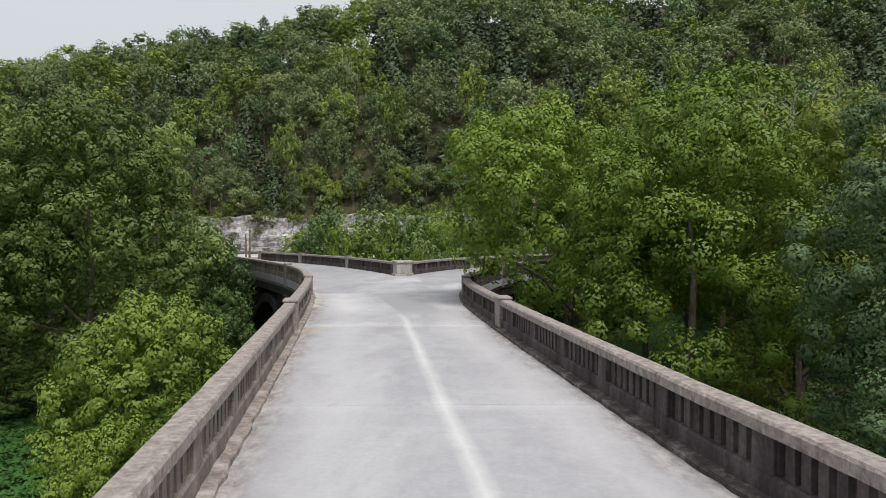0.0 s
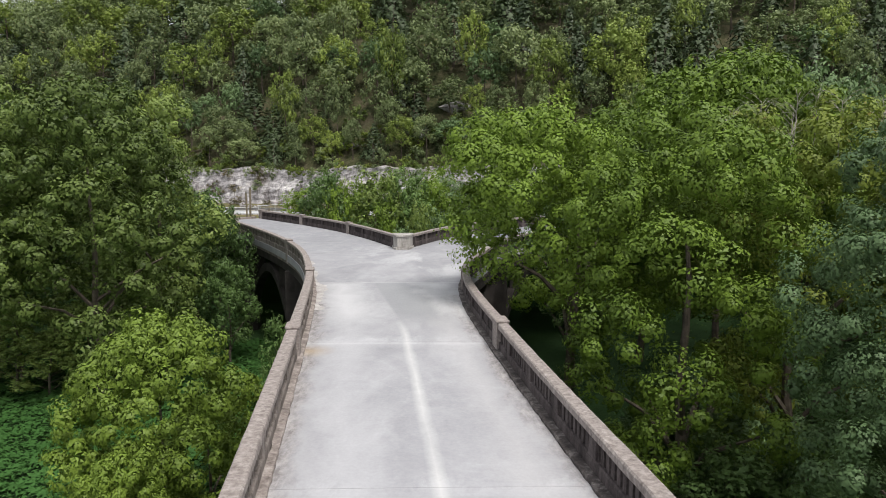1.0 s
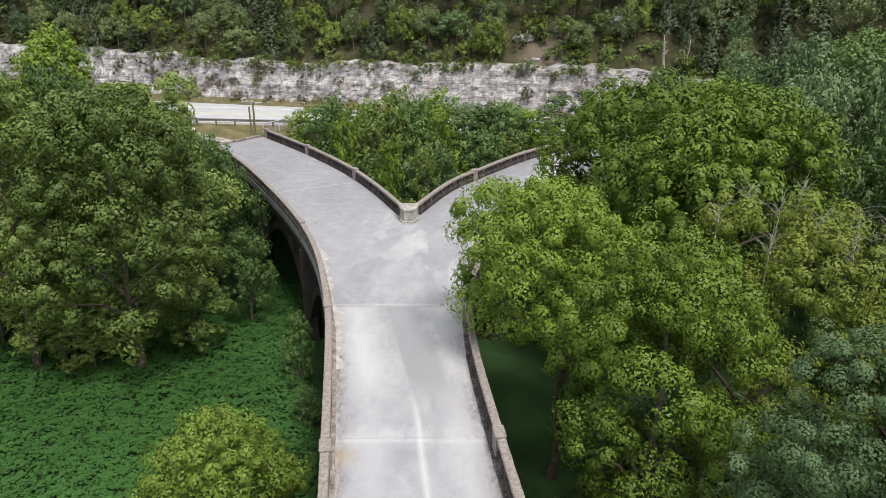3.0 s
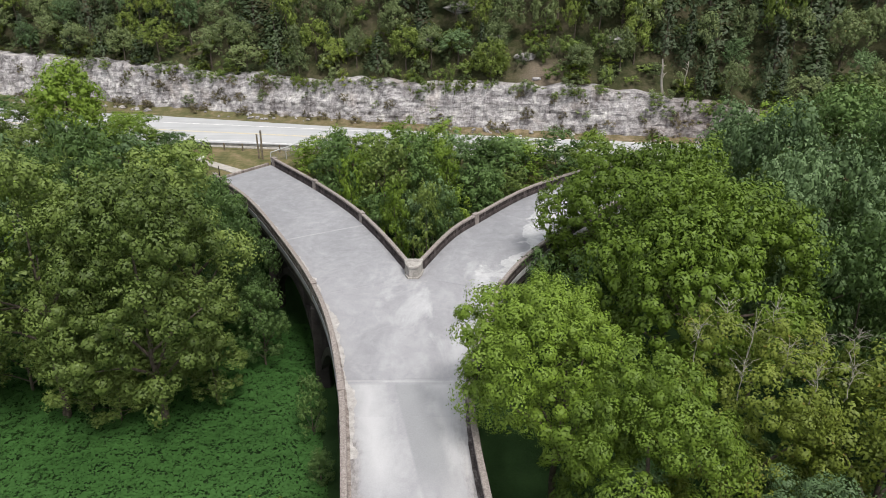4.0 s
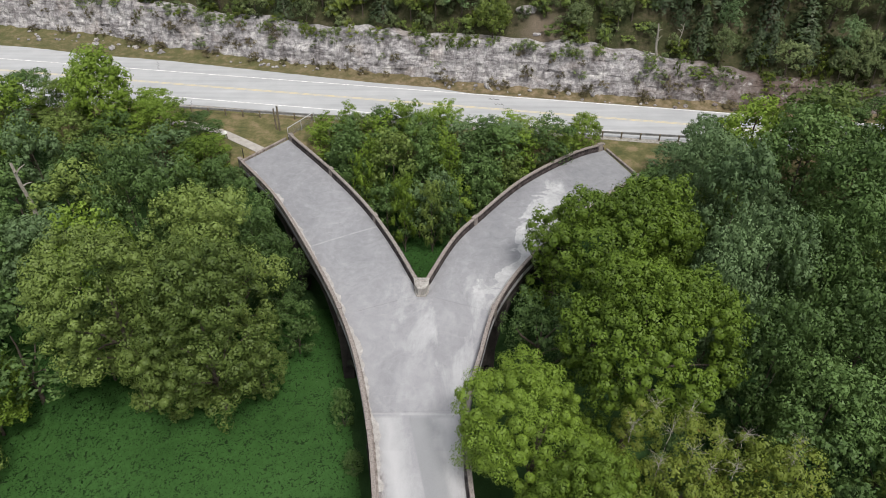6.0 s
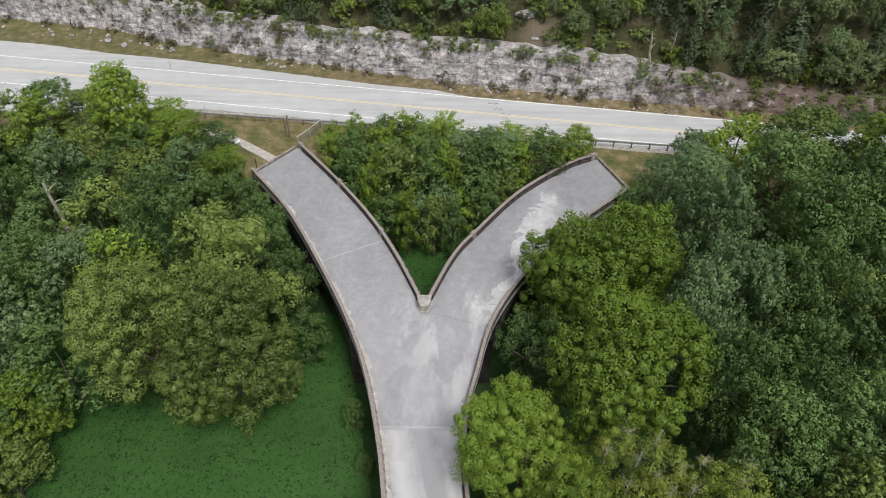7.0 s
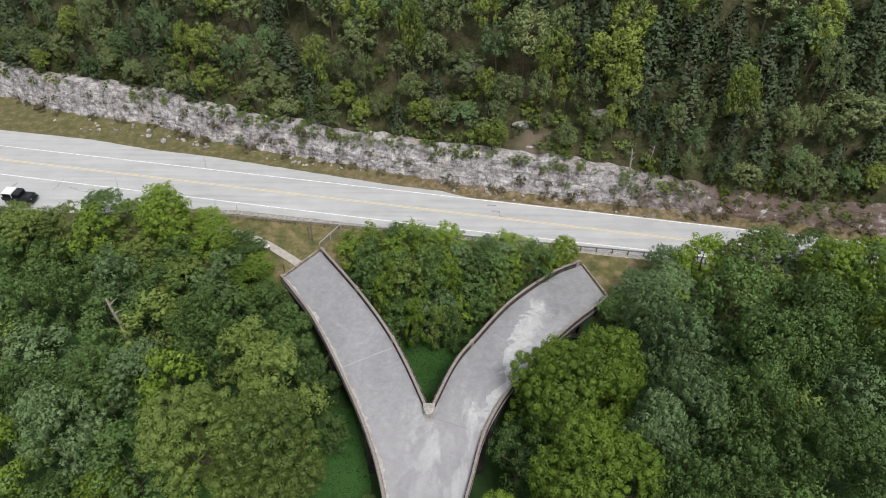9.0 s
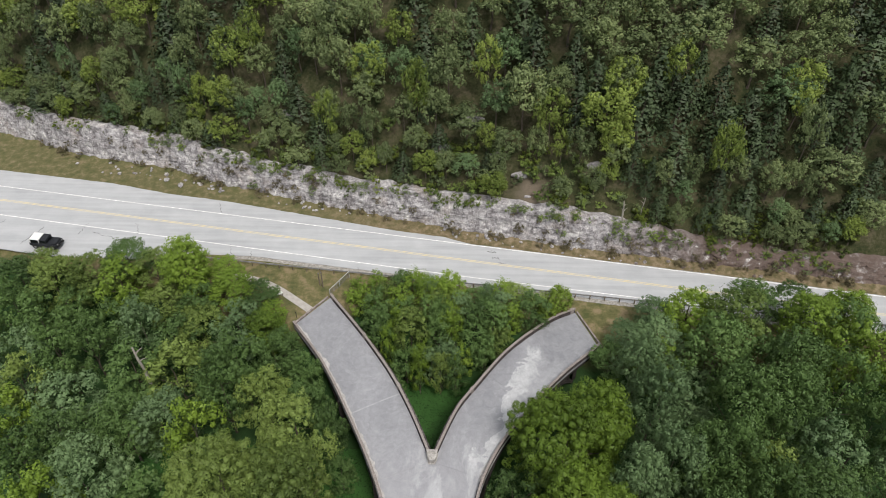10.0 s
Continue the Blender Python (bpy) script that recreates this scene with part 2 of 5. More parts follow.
    bump(nt, b, mth(nt, "ADD", fine, mth(nt, "MULTIPLY", mid, 0.6)), 0.10, 0.02)
    return m


def parapet_material(name, dark, mid, light, coarse=2.4, fleck=0.25):
    """Weathered concrete with dark runs down the faces and lichen on top."""
    m, nt, b = nodes_of(name, 0.9)
    p = world_pos(nt)
    runs = noise_tex(nt, stretched(nt, p, (1, 1, 0.18)), coarse, 8, 0.7)
    grain = noise_tex(nt, p, 16, 4)
    v = mth(nt, "ADD", mth(nt, "MULTIPLY", runs, 1 - fleck), mth(nt, "MULTIPLY", grain, fleck))
    nt.links.new(ramp(nt, v, [(0.34, dark), (0.5, mid), (0.68, light)]), b.inputs["Base Color"])
    bump(nt, b, v, 0.8, 0.05)
    return m


def rock_material():
    m, nt, b = nodes_of("weathered_limestone", 0.9)
    p = world_pos(nt)
    beds = noise_tex(nt, stretched(nt, p, (0.14, 0.14, 3.4)), 1.6, 8, 0.72, 0.4)
    blot = noise_tex(nt, p, 0.55, 8, 0.7, 0.6)
    grain = noise_tex(nt, p, 2.6, 10, 0.78)
    streak = noise_tex(nt, stretched(nt, p, (1.3, 1.3, 0.16)), 0.9, 7, 0.7, 0.5)
    v = mth(nt, "ADD", mth(nt, "MULTIPLY", beds, 0.16), mth(nt, "ADD", mth(nt, "MULTIPLY", blot, 0.40), mth(nt, "ADD", mth(nt, "MULTIPLY", grain, 0.34), mth(nt, "MULTIPLY", streak, 0.18))))
    col = ramp(nt, v, [(0.40, (0.075, 0.067, 0.066)), (0.470, (0.175, 0.162, 0.166)), (0.53, (0.335, 0.319, 0.328)), (0.575, (0.475, 0.459, 0.463)), (0.64, (0.72, 0.70, 0.685))])
    seams = noise_tex(nt, stretched(nt, p, (0.30, 0.30, 2.0)), 1.5, 6, 0.6, 0.9)
    seam = ramp(nt, seams, [(0.455, (1, 1, 1)), (0.485, (0.30, 0.29, 0.30)), (0.515, (1, 1, 1))])
    col = mixc(nt, 0.45, col, seam, "MULTIPLY")
    rills = noise_tex(nt, stretched(nt, p, (1.6, 1.6, 0.22)), 1.4, 6, 0.65, 0.7)
    rill = ramp(nt, rills, [(0.34, (0.45, 0.43, 0.44)), (0.47, (1, 1, 1))])
    col = mixc(nt, 0.75, col, rill, "MULTIPLY")
    tan = ramp(nt, noise_tex(nt, p, 0.25, 5, 0.6), [(0.55, (0, 0, 0)), (0.7, (1, 1, 1))])
    sx = nt.nodes.new("ShaderNodeSeparateXYZ")
    nt.links.new(p, sx.inputs[0])
    earth = mth(nt, "MULTIPLY", mth(nt, "MULTIPLY_ADD", sx.outputs[0], 0.06, -1.2, clamp=True), ramp(nt, blot, [(0.56, (1, 1, 1)), (0.68, (0, 0, 0))]))
    col = mixc(nt, mth(nt, "MULTIPLY", tan, 0.42), col, (0.40, 0.325, 0.275))
    col = mixc(nt, mth(nt, "MULTIPLY", earth, 0.88), col, (0.115, 0.078, 0.062))
    nt.links.new(col, b.inputs["Base Color"])
    bump(nt, b, mth(nt, "ADD", beds, grain), 0.8, 0.12)
    return m


def ground_material():
    """Leaf litter and undergrowth; dry grass beside the road."""
    m, nt, b = nodes_of("ground_cover", 0.95)
    p = world_pos(nt)
    a, f = noise_tex(nt, p, 0.35, 6), noise_tex(nt, p, 6, 5)
    low = ramp(nt, a, [(0.35, (0.020, 0.048, 0.013)), (0.65, (0.036, 0.082, 0.023))])
    mixed = mth(nt, "ADD", mth(nt, "MULTIPLY", a, 0.5), mth(nt, "MULTIPLY", noise_tex(nt, p, 2.2, 8, 0.75), 0.5))
    litter = ramp(nt, mixed, [(0.40, (0.018, 0.030, 0.009)), (0.50, (0.050, 0.052, 0.022)), (0.62, (0.105, 0.090, 0.058))])
    verge = ramp(nt, noise_tex(nt, p, 0.55, 7, 0.65), [(0.35, (0.078, 0.088, 0.032)), (0.49, (0.138, 0.128, 0.055)), (0.64, (0.24, 0.186, 0.108))])
    x = nt.nodes.new("ShaderNodeSeparateXYZ")
    nt.links.new(p, x.inputs[0])
    Z = x.outputs[2]
    dry = ramp(nt, noise_tex(nt, p, 0.8, 7, 0.65), [(0.35, (0.080, 0.092, 0.034)), (0.52, (0.135, 0.124, 0.058)), (0.70, (0.25, 0.20, 0.125))])
    north = mth(nt, "GREATER_THAN", mth(nt, "MULTIPLY_ADD", x.outputs[0], 0.155, x.outputs[1]), 74.0)
    tan = ramp(nt, noise_tex(nt, p, 1.1, 7, 0.65), [(0.35, (0.100, 0.090, 0.042)), (0.5, (0.175, 0.135, 0.078)), (0.66, (0.28, 0.22, 0.15))])
    dry = mixc(nt, mth(nt, "MULTIPLY_ADD", x.outputs[0], 0.05, 1.3, clamp=True), dry, tan)
    verge = mixc(nt, mth(nt, "MULTIPLY", north, 0.85), verge, dry)
    soil = nt.nodes.new("ShaderNodeVectorMath")
    soil.operation = "DISTANCE"
    soil.inputs[1].default_value = (11.0, 81.0, 6.6)
    nt.links.new(p, soil.inputs[0])
    bare = mth(nt, "MULTIPLY_ADD", mth(nt, "MULTIPLY_ADD", a, 9.0, mth(nt, "MULTIPLY_ADD", f, 4.0, soil.outputs["Value"])), -0.26, 2.9, clamp=True)
    litter = mixc(nt, bare, litter, mixc(nt, f, (0.11, 0.088, 0.062), (0.22, 0.18, 0.14)))
    hill = mth(nt, "GREATER_THAN", Z, 1.2)
    flat = mth(nt, "MULTIPLY_ADD", Z, 0.8, 1.6, clamp=True)
    col = mixc(nt, flat, low, verge)
    col = mixc(nt, hill, col, litter)
    col = mixc(nt, 0.4, col, mixc(nt, f, (0.3, 0.3, 0.3), (1.5, 1.5, 1.5)), "MULTIPLY")
    nt.links.new(col, b.inputs["Base Color"])
    bump(nt, b, mth(nt, "ADD", a, f), 0.7, 0.12)
    return m


def road_material():
    m, nt, b = nodes_of("pale_worn_asphalt", 0.85)
    p = world_pos(nt)
    lane = noise_tex(nt, stretched(nt, p, (0.06, 1.0, 1)), 1.1, 5, 0.55)
    a, f = noise_tex(nt, p, 0.4, 6), noise_tex(nt, p, 20, 3)
    v = mth(nt, "ADD", mth(nt, "MULTIPLY", lane, 0.5), mth(nt, "ADD", mth(nt, "MULTIPLY", a, 0.3), mth(nt, "MULTIPLY", f, 0.2)))
    col = ramp(nt, v, [(0.35, (0.352, 0.358, 0.374)), (0.65, (0.49, 0.496, 0.508))])
    nt.links.new(col, b.inputs["Base Color"])
    bump(nt, b, f, 0.08, 0.01)
    return m


def paint_material(name, colour):
    m, nt, b = nodes_of(name, 0.7)
    p = world_pos(nt)
    worn = ramp(nt, noise_tex(nt, p, 1.8, 8, 0.7), [(0.34, (0, 0, 0)), (0.60, (1, 1, 1))])
    nt.links.new(mixc(nt, worn, (0.48, 0.475, 0.46), colour), b.inputs["Base Color"])
    return m


DECK = deck_material()
# stains, plus the shade of faces turned from the sun put into the colour
PARAPET = parapet_material("stained_shaded_parapet_concrete", (0.022, 0.018, 0.018), (0.066, 0.054, 0.054), (0.15, 0.128, 0.124))
# the left parapet's paler copy, with sunlight on its face put into the colour
PARAPET_LIT = parapet_material("sunlit_tan_parapet_concrete", (0.068, 0.057, 0.051), (0.185, 0.160, 0.145), (0.33, 0.295, 0.272))
CAP = parapet_material("lichened_cap_concrete", (0.135, 0.113, 0.105), (0.265, 0.231, 0.216), (0.42, 0.382, 0.358), 6.5, 0.45)
PALE = parapet_material("pale_post_concrete", (0.16, 0.145, 0.135), (0.36, 0.34, 0.32), (0.58, 0.56, 0.53))
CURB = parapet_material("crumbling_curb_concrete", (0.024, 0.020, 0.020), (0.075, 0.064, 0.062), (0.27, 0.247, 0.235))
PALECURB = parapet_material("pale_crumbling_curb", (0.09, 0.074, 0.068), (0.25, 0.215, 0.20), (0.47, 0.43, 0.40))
# near-black brown for the beams, ribs and piers below the deck
UNDER = plain("dark_brown_concrete", (0.014, 0.012, 0.012), (0.060, 0.052, 0.049), 1.2)
ROCK = rock_material()
GRAVEL = plain("pale_shoulder_gravel", (0.13, 0.115, 0.095), (0.46, 0.44, 0.41), 2.5, 0.95, 0.5)
GROUND = ground_material()
ROAD = road_material()
WHITE = paint_material("worn_white_paint", (0.86, 0.86, 0.85))
YELLOW = paint_material("worn_yellow_paint", (0.66, 0.56, 0.33))
BARK = plain("grey_brown_bark", (0.045, 0.035, 0.028), (0.15, 0.125, 0.10), 4.0, 0.95, 0.7)
DEADWOOD = plain("bleached_dead_wood", (0.20, 0.18, 0.155), (0.42, 0.39, 0.35), 5.0, 0.9, 0.4)
STEEL = plain("galvanised_steel", (0.13, 0.13, 0.13), (0.26, 0.26, 0.26), 3.0, 0.5, 0.1)
POSTWOOD = plain("weathered_post_wood", (0.10, 0.085, 0.06), (0.24, 0.2, 0.15), 4.0, 0.9, 0.4)
LEAF_MAPLE = leaf_material("yellow_green_maple_leaves", (0.040, 0.073, 0.009), (0.153, 0.237, 0.029), (0.298, 0.385, 0.065))
LEAF_BRIGHT = leaf_material("bright_maple_leaves", (0.062, 0.105, 0.014), (0.192, 0.290, 0.038), (0.333, 0.420, 0.075))
LEAF_OLIVE = leaf_material("olive_oak_leaves", (0.053, 0.085, 0.019), (0.203, 0.277, 0.067), (0.336, 0.401, 0.116))
LEAF_OAK = leaf_material("broad_oak_leaves", (0.050, 0.081, 0.018), (0.193, 0.263, 0.064), (0.320, 0.381, 0.110))
LEAF_DARK = leaf_material("dark_walnut_leaves", (0.030, 0.057, 0.017), (0.120, 0.201, 0.058), (0.250, 0.338, 0.113))
LEAF_GREY = leaf_material("grey_green_leaves", (0.048, 0.087, 0.035), (0.168, 0.255, 0.111), (0.310, 0.393, 0.175))
# extra blue in the base colour stands in for haze over the hillside
LEAF_HILL = leaf_material("hazed_hill_oak_leaves", (0.051, 0.074, 0.034), (0.216, 0.271, 0.114), (0.437, 0.478, 0.205), 0.18, 0.01)
LEAF_LIME = leaf_material("yellow_green_leaves", (0.073, 0.116, 0.016), (0.226, 0.323, 0.051), (0.361, 0.448, 0.101), 0.2, 0.0)
# cedars have the hillside's bluish haze mixed into their colour too
LEAF_CEDAR = leaf_material("hazed_dark_cedar_needles", (0.023, 0.037, 0.019), (0.079, 0.114, 0.052), (0.155, 0.193, 0.098), 0.1)
LEAF_YELLOW = leaf_material("yellowing_leaves", (0.047, 0.073, 0.010), (0.176, 0.225, 0.037), (0.326, 0.346, 0.063), 0.2, 0.01)
LEAF_DRY = leaf_material("dry_brown_leaves", (0.061, 0.055, 0.031), (0.184, 0.153, 0.088), (0.355, 0.293, 0.182), 0.12, 0.0)
LEAF_VINE = leaf_material("creeper_leaves", (0.031, 0.084, 0.021), (0.058, 0.142, 0.037), (0.097, 0.204, 0.063), 0.15, 0.0, 0.10)
LEAF_SILVER = leaf_material("silvery_green_leaves", (0.044, 0.080, 0.034), (0.130, 0.208, 0.088), (0.249, 0.333, 0.155))
LEAF_POPLAR = leaf_material("pale_poplar_leaves", (0.066, 0.100, 0.021), (0.250, 0.322, 0.070), (0.479, 0.540, 0.144), 0.18, 0.01)


# ---- mesh helpers ----
def link_mesh(name, verts, faces, material, parent=None, label=""):
    me = bpy.data.meshes.new(name)
    me.from_pydata([tuple(v) for v in verts], [], faces)
    me.materials.append(material)
    ob = new(name, me)
    ob.parent = parent
    if label:
        ob["label"] = label
    return ob


def part(name, bm, material, parent=None, label=""):
    me = bpy.data.meshes.new(name)
    bm.normal_update()
    bm.to_mesh(me)
    bm.free()
    me.materials.append(material)
    ob = new(name, me)
    ob.parent = parent
    if label:
        ob["label"] = label
    return ob


def empty(name, at=(0, 0, 0), turn=0.0):
    ob = new(name)
    ob.location = at
    ob.rotation_euler = (0, 0, turn)
    return ob


def box(bm, size, m=Matrix(), bevel=0.0):
    made = bmesh.ops.create_cube(bm, size=1.0, matrix=m @ Matrix.Diagonal((*size, 1)))
    if bevel:
        es = {e for v in made["verts"] for e in v.link_edges}
        bmesh.ops.bevel(bm, geom=list(es), offset=bevel, segments=1, affect="EDGES")


def smooth(a, b, t):
    t = min(1.0, max(0.0, (t - a) / (b - a)))
    return t * t * (3 - 2 * t)


def spline(points, step=0.5):
    """A smooth curve through plan points, sampled at even steps: array (n, 2)."""
    P = np.array(points, float)
    P = np.vstack([2 * P[0] - P[1], P, 2 * P[-1] - P[-2]])
    out = []
    for i in range(1, len(P) - 2):
        a, b, c, d = P[i - 1], P[i], P[i + 1], P[i + 2]
        for t in np.linspace(0, 1, 24, endpoint=False):
            out.append(0.5 * (2 * b + (c - a) * t + (2 * a - 5 * b + 4 * c - d) * t * t + (3 * b - 3 * c + d - a) * t ** 3))
    out.append(P[-2])
    out = np.array(out)
    s = np.concatenate([[0], np.cumsum(np.linalg.norm(np.diff(out, axis=0), axis=1))])
    n = max(2, int(round(s[-1] / step)) + 1)
    u = np.linspace(0, s[-1], n)
    return np.column_stack([np.interp(u, s, out[:, 0]), np.interp(u, s, out[:, 1])])


def normals2(c):
    """Unit normals to the right of the way along a plan curve."""
    d = np.gradient(c, axis=0)
    d /= np.linalg.norm(d, axis=1)[:, None]
    return np.column_stack([d[:, 1], -d[:, 0]])


def sweep(name, curve, profile, material, parent=None, label="", rough=0.0, seed=1):
    """Carries a closed profile of (offset to the right, z) along a plan curve."""
    n2 = normals2(curve)
    k = len(profile)
    rng = np.random.default_rng(seed)
    verts, faces = [], []
    for i, (c, n) in enumerate(zip(curve, n2)):
        for o, z in profile:
            j = rng.normal(0, rough, 2) if rough else (0, 0)
            verts.append((c[0] + n[0] * (o + j[0]), c[1] + n[1] * (o + j[0]), z + j[1] * 0.6))
    for i in range(len(curve) - 1):
        for a in range(k):
            b = (a + 1) % k
            faces.append((i * k + a, i * k + b, (i + 1) * k + b, (i + 1) * k + a))
    faces.append(tuple(range(k))[::-1])
    e = (len(curve) - 1) * k
    faces.append(tuple(range(e, e + k)))
    ob = link_mesh(name, verts, faces, material, parent, label)
    bm = bmesh.new()
    bm.from_mesh(ob.data)
    bmesh.ops.recalc_face_normals(bm, faces=bm.faces)
    bm.to_mesh(ob.data)
    bm.free()
    return ob


# ---- the lie of the land ----
CLIFF_X = [-140, -83, -66, -49, -38, -19, -1, 16, 32, 47, 60, 130]
CLIFF_Y = [118, 104, 97.5, 94, 89.5, 84.4, 79.9, 76.6, 73.8, 71.4, 69.6, 58]
CLIFF_H = [5, 5, 5.2, 5.2, 4.8, 4.2, 4.7, 4.9, 3.1, 2.0, 2.8, 3.0]


def cliff_y(x):
    return float(np.interp(x, CLIFF_X, CLIFF_Y))


def cliff_h(x):
    return float(np.interp(x, CLIFF_X, CLIFF_H)) + 0.5 * noise.noise((x * 0.15, 3, 0)) + 0.35 * noise.noise((x * 0.5, 7, 0))


def north_line(x):
    return 76.85 - 0.1545 * x


def south_line(x):
    return 70.0 - (0.157 if x < 0 else 0.141) * x


def ground_z(x, y):
    v = y - cliff_y(x)
    if v > 1.9:
        e = max(0.0, v - 2.8)
        rise = 0.9 * e if e < 20 else 18 + 0.6 * (e - 20)
        rise += 1.6 * noise.noise((x * 0.06, y * 0.06, 1)) * min(1, e / 8) + 0.5 * noise.noise((x * 0.2, y * 0.2, 5)) * min(1, e / 3)
        top = float(np.interp(x, [-160, -96, -35, 0, 60, 120], [18, 26, 36, 46, 56, 54]))
        full = cliff_h(x) - 0.15 + rise
        over = full - top
        if over > -8:
            full = top - 8 + 8 * math.tanh((over + 8) / 8) if over < 60 else top
        return 0.48 + (full - 0.48) * smooth(1.9, 2.8, v)
    d = south_line(x) - 1.7 - y
    if d <= 0:
        rise = smooth(-1.6, 0.9, v) * 0.55 if v > -1.6 else 0
        return -0.07 + rise
    flat = float(np.interp(x, [-60, -45, -17, -13, 12, 16, 40], [4, 6, 11, 1.2, 1.2, 8.0, 4]))
    run = float(np.interp(x, [-17, -12, 10, 16], [9, 14, 14, 9]))
    bank = smooth(flat, flat + run, d)
    return -0.07 - 6.9 * bank + bank * (0.3 * noise.noise((x * 0.12, y * 0.12, 2)) + 0.12 * noise.noise((x * 0.5, y * 0.5, 4)))


def ground():
    xs = np.concatenate([[-3000, -1200, -500, -260, -170], np.arange(-130, 120.1, 1.6), [160, 260, 500, 1200, 3000]])
    vs = np.concatenate([[-3000, -1200, -500, -250, -150, -115], np.arange(-100, -4, 1.4), [-3.4, -2.4, -1.6, -1.1, -0.6, -0.1, 0.4, 0.9, 1.4, 1.9, 2.1, 2.35, 2.6, 2.8, 3.3],
                         np.arange(4.2, 62, 1.8), [66, 74, 86, 110, 160, 300, 700, 3000]])
    verts = [(x, v + cliff_y(x), ground_z(x, v + cliff_y(x))) for v in vs for x in xs]
    n = len(xs)
    faces = [(j * n + i, j * n + i + 1, (j + 1) * n + i + 1, (j + 1) * n + i) for j in range(len(vs) - 1) for i in range(n - 1)]
    ob = link_mesh("ground", verts, faces, GROUND)
    ob.data.polygons.foreach_set("use_smooth", [True] * len(faces))
    tagged(ob, "wooded valley floor and leaf-littered hillside", "ground", kind="structure")


ground()


def cliff():
    """Blasted limestone face with ledges along its beds, behind the highway."""
    xs = np.arange(-125, 110, 0.4)
    rows = 26
    verts, faces = [], []
    for x in xs:
        h = cliff_h(x)
        for k in range(rows):
            f = k / (rows - 1)
            z = -0.3 + f * (h + 0.45)
            back = -0.1 + 1.6 * f ** 1.3
            ledge = noise.noise((x * 0.035, math.floor(z * 1.7 + 0.5 * noise.noise((x * 0.1, 0, 2))) * 3.7, 11))
            block = noise.noise((math.floor(x * 0.7 + 0.4 * ledge) * 1.9, math.floor(z * 1.3) * 2.3, 4))
            out = ledge * 0.11 + block * 0.20 + noise.noise((x * 0.9, z * 0.8, 8)) * 0.26 + noise.noise((x * 2.3, z * 2.1, 3)) * 0.20
            gully = 0.9 * max(0.0, noise.noise((x * 0.22, z * 0.1, 21)) - 0.12)
            foot = 0.8 * max(0.0, 0.25 - f) * (1 + noise.noise((x * 0.5, 1, 1)))
            verts.append((x + 0.15 * noise.noise((x, z, 9)), cliff_y(x) + back + out + gully - foot, z + 0.1 * noise.noise((x * 0.9, z * 2, 30))))
        verts.append((x, cliff_y(x) + 3.4, h + 0.25))
    n = rows + 1
    for i in range(len(xs) - 1):
        for k in range(n - 1):
            faces.append((i * n + k, (i + 1) * n + k, (i + 1) * n + k + 1, i * n + k + 1))
    ob = link_mesh("rock_cliff", verts, faces, ROCK)
    tagged(ob, "pale grey limestone road cut with horizontal beds", "cliff", kind="structure")


cliff()


# ---- highway ----
def strip(name, south, north, z, material, x0, x1, step=1.0, label="", category="", parent=None, thick=0.0):
    xs = np.arange(x0, x1 + 0.01, step)
    verts, faces = [], []
    for x in xs:
        verts += [(x, south(x), z), (x, north(x), z)]
    for i in range(len(xs) - 1):
        faces.append((2 * i, 2 * i + 2, 2 * i + 3, 2 * i + 1))
    if thick:
        n = len(verts)
        verts += [(a, b, c - thick) for a, b, c in verts]
        for i in range(len(xs) - 1):
            faces += [(2 * i, n + 2 * i, n + 2 * i + 2, 2 * i + 2), (2 * i + 1, 2 * i + 3, n + 2 * i + 3, n + 2 * i + 1)]
    ob = link_mesh(name, verts, faces, material, parent)
    if label:
        tagged(ob, label, category, kind="structure")
    return ob


def pave_north(x):
    w = float(np.interp(x, [-140, -77, -57, -47, -37, -23, -9.6, -1.8, 1.2, 2.2], [4, 4, 4.1, 3.2, 3.1, 2.1, 1.1, 1.0, 0.25, 0.2]))
    return north_line(x) + w + 0.12 * noise.noise((x * 0.6, 0, 0))


def pave_south(x):
    w = float(np.interp(x, [-140, -60, -48, -38, -30, 0, 200], [6.5, 7.2, 5.6, 2.7, 1.6, 1.2, 1.1]))
    return south_line(x) - w + 0.1 * noise.noise((x * 0.7, 5, 0))


road = strip("road", pave_south, pave_north, 0.0, ROAD, -139, 119, 1.0, "pale worn two-lane asphalt highway", "road", thick=0.12)


strip("gravel_shoulder", lambda x: pave_south(x) - 0.75 - 0.2 * noise.noise((x * 0.8, 2, 6)), lambda x: pave_south(x) - 0.02, -0.035, GRAVEL, -33, 44, 0.6, "pale gravel shoulder under the guardrail", "shoulder", thick=0.1)


def line_at(f, o):
    return lambda x: f(x) + o


def mid_line(x):
    return 73.4 - 0.157 * x


for nm, f, o, mt in (("edge_line", north_line, 0, WHITE), ("edge_line", south_line, 0, WHITE), ("centre_line", mid_line, 0.13, YELLOW), ("centre_line", mid_line, -0.13, YELLOW)):
    strip(nm, line_at(f, o - 0.085), line_at(f, o + 0.085), 0.005, mt, -139, 119, 2.0, parent=road)


# ---- the bridge: a main leg that forks into two curved branches ----
LEFT = spline([(1.5, -25), (0.2, -15), (-1.1, -5), (-2.38, 5), (-2.81, 8.4), (-3.93, 17), (-5.0, 24.6), (-5.8, 28.8), (-7.15, 34), (-9.15, 39.2), (-12.35, 45.7), (-16.65, 53.4), (-21.5, 59.9)], 0.25)
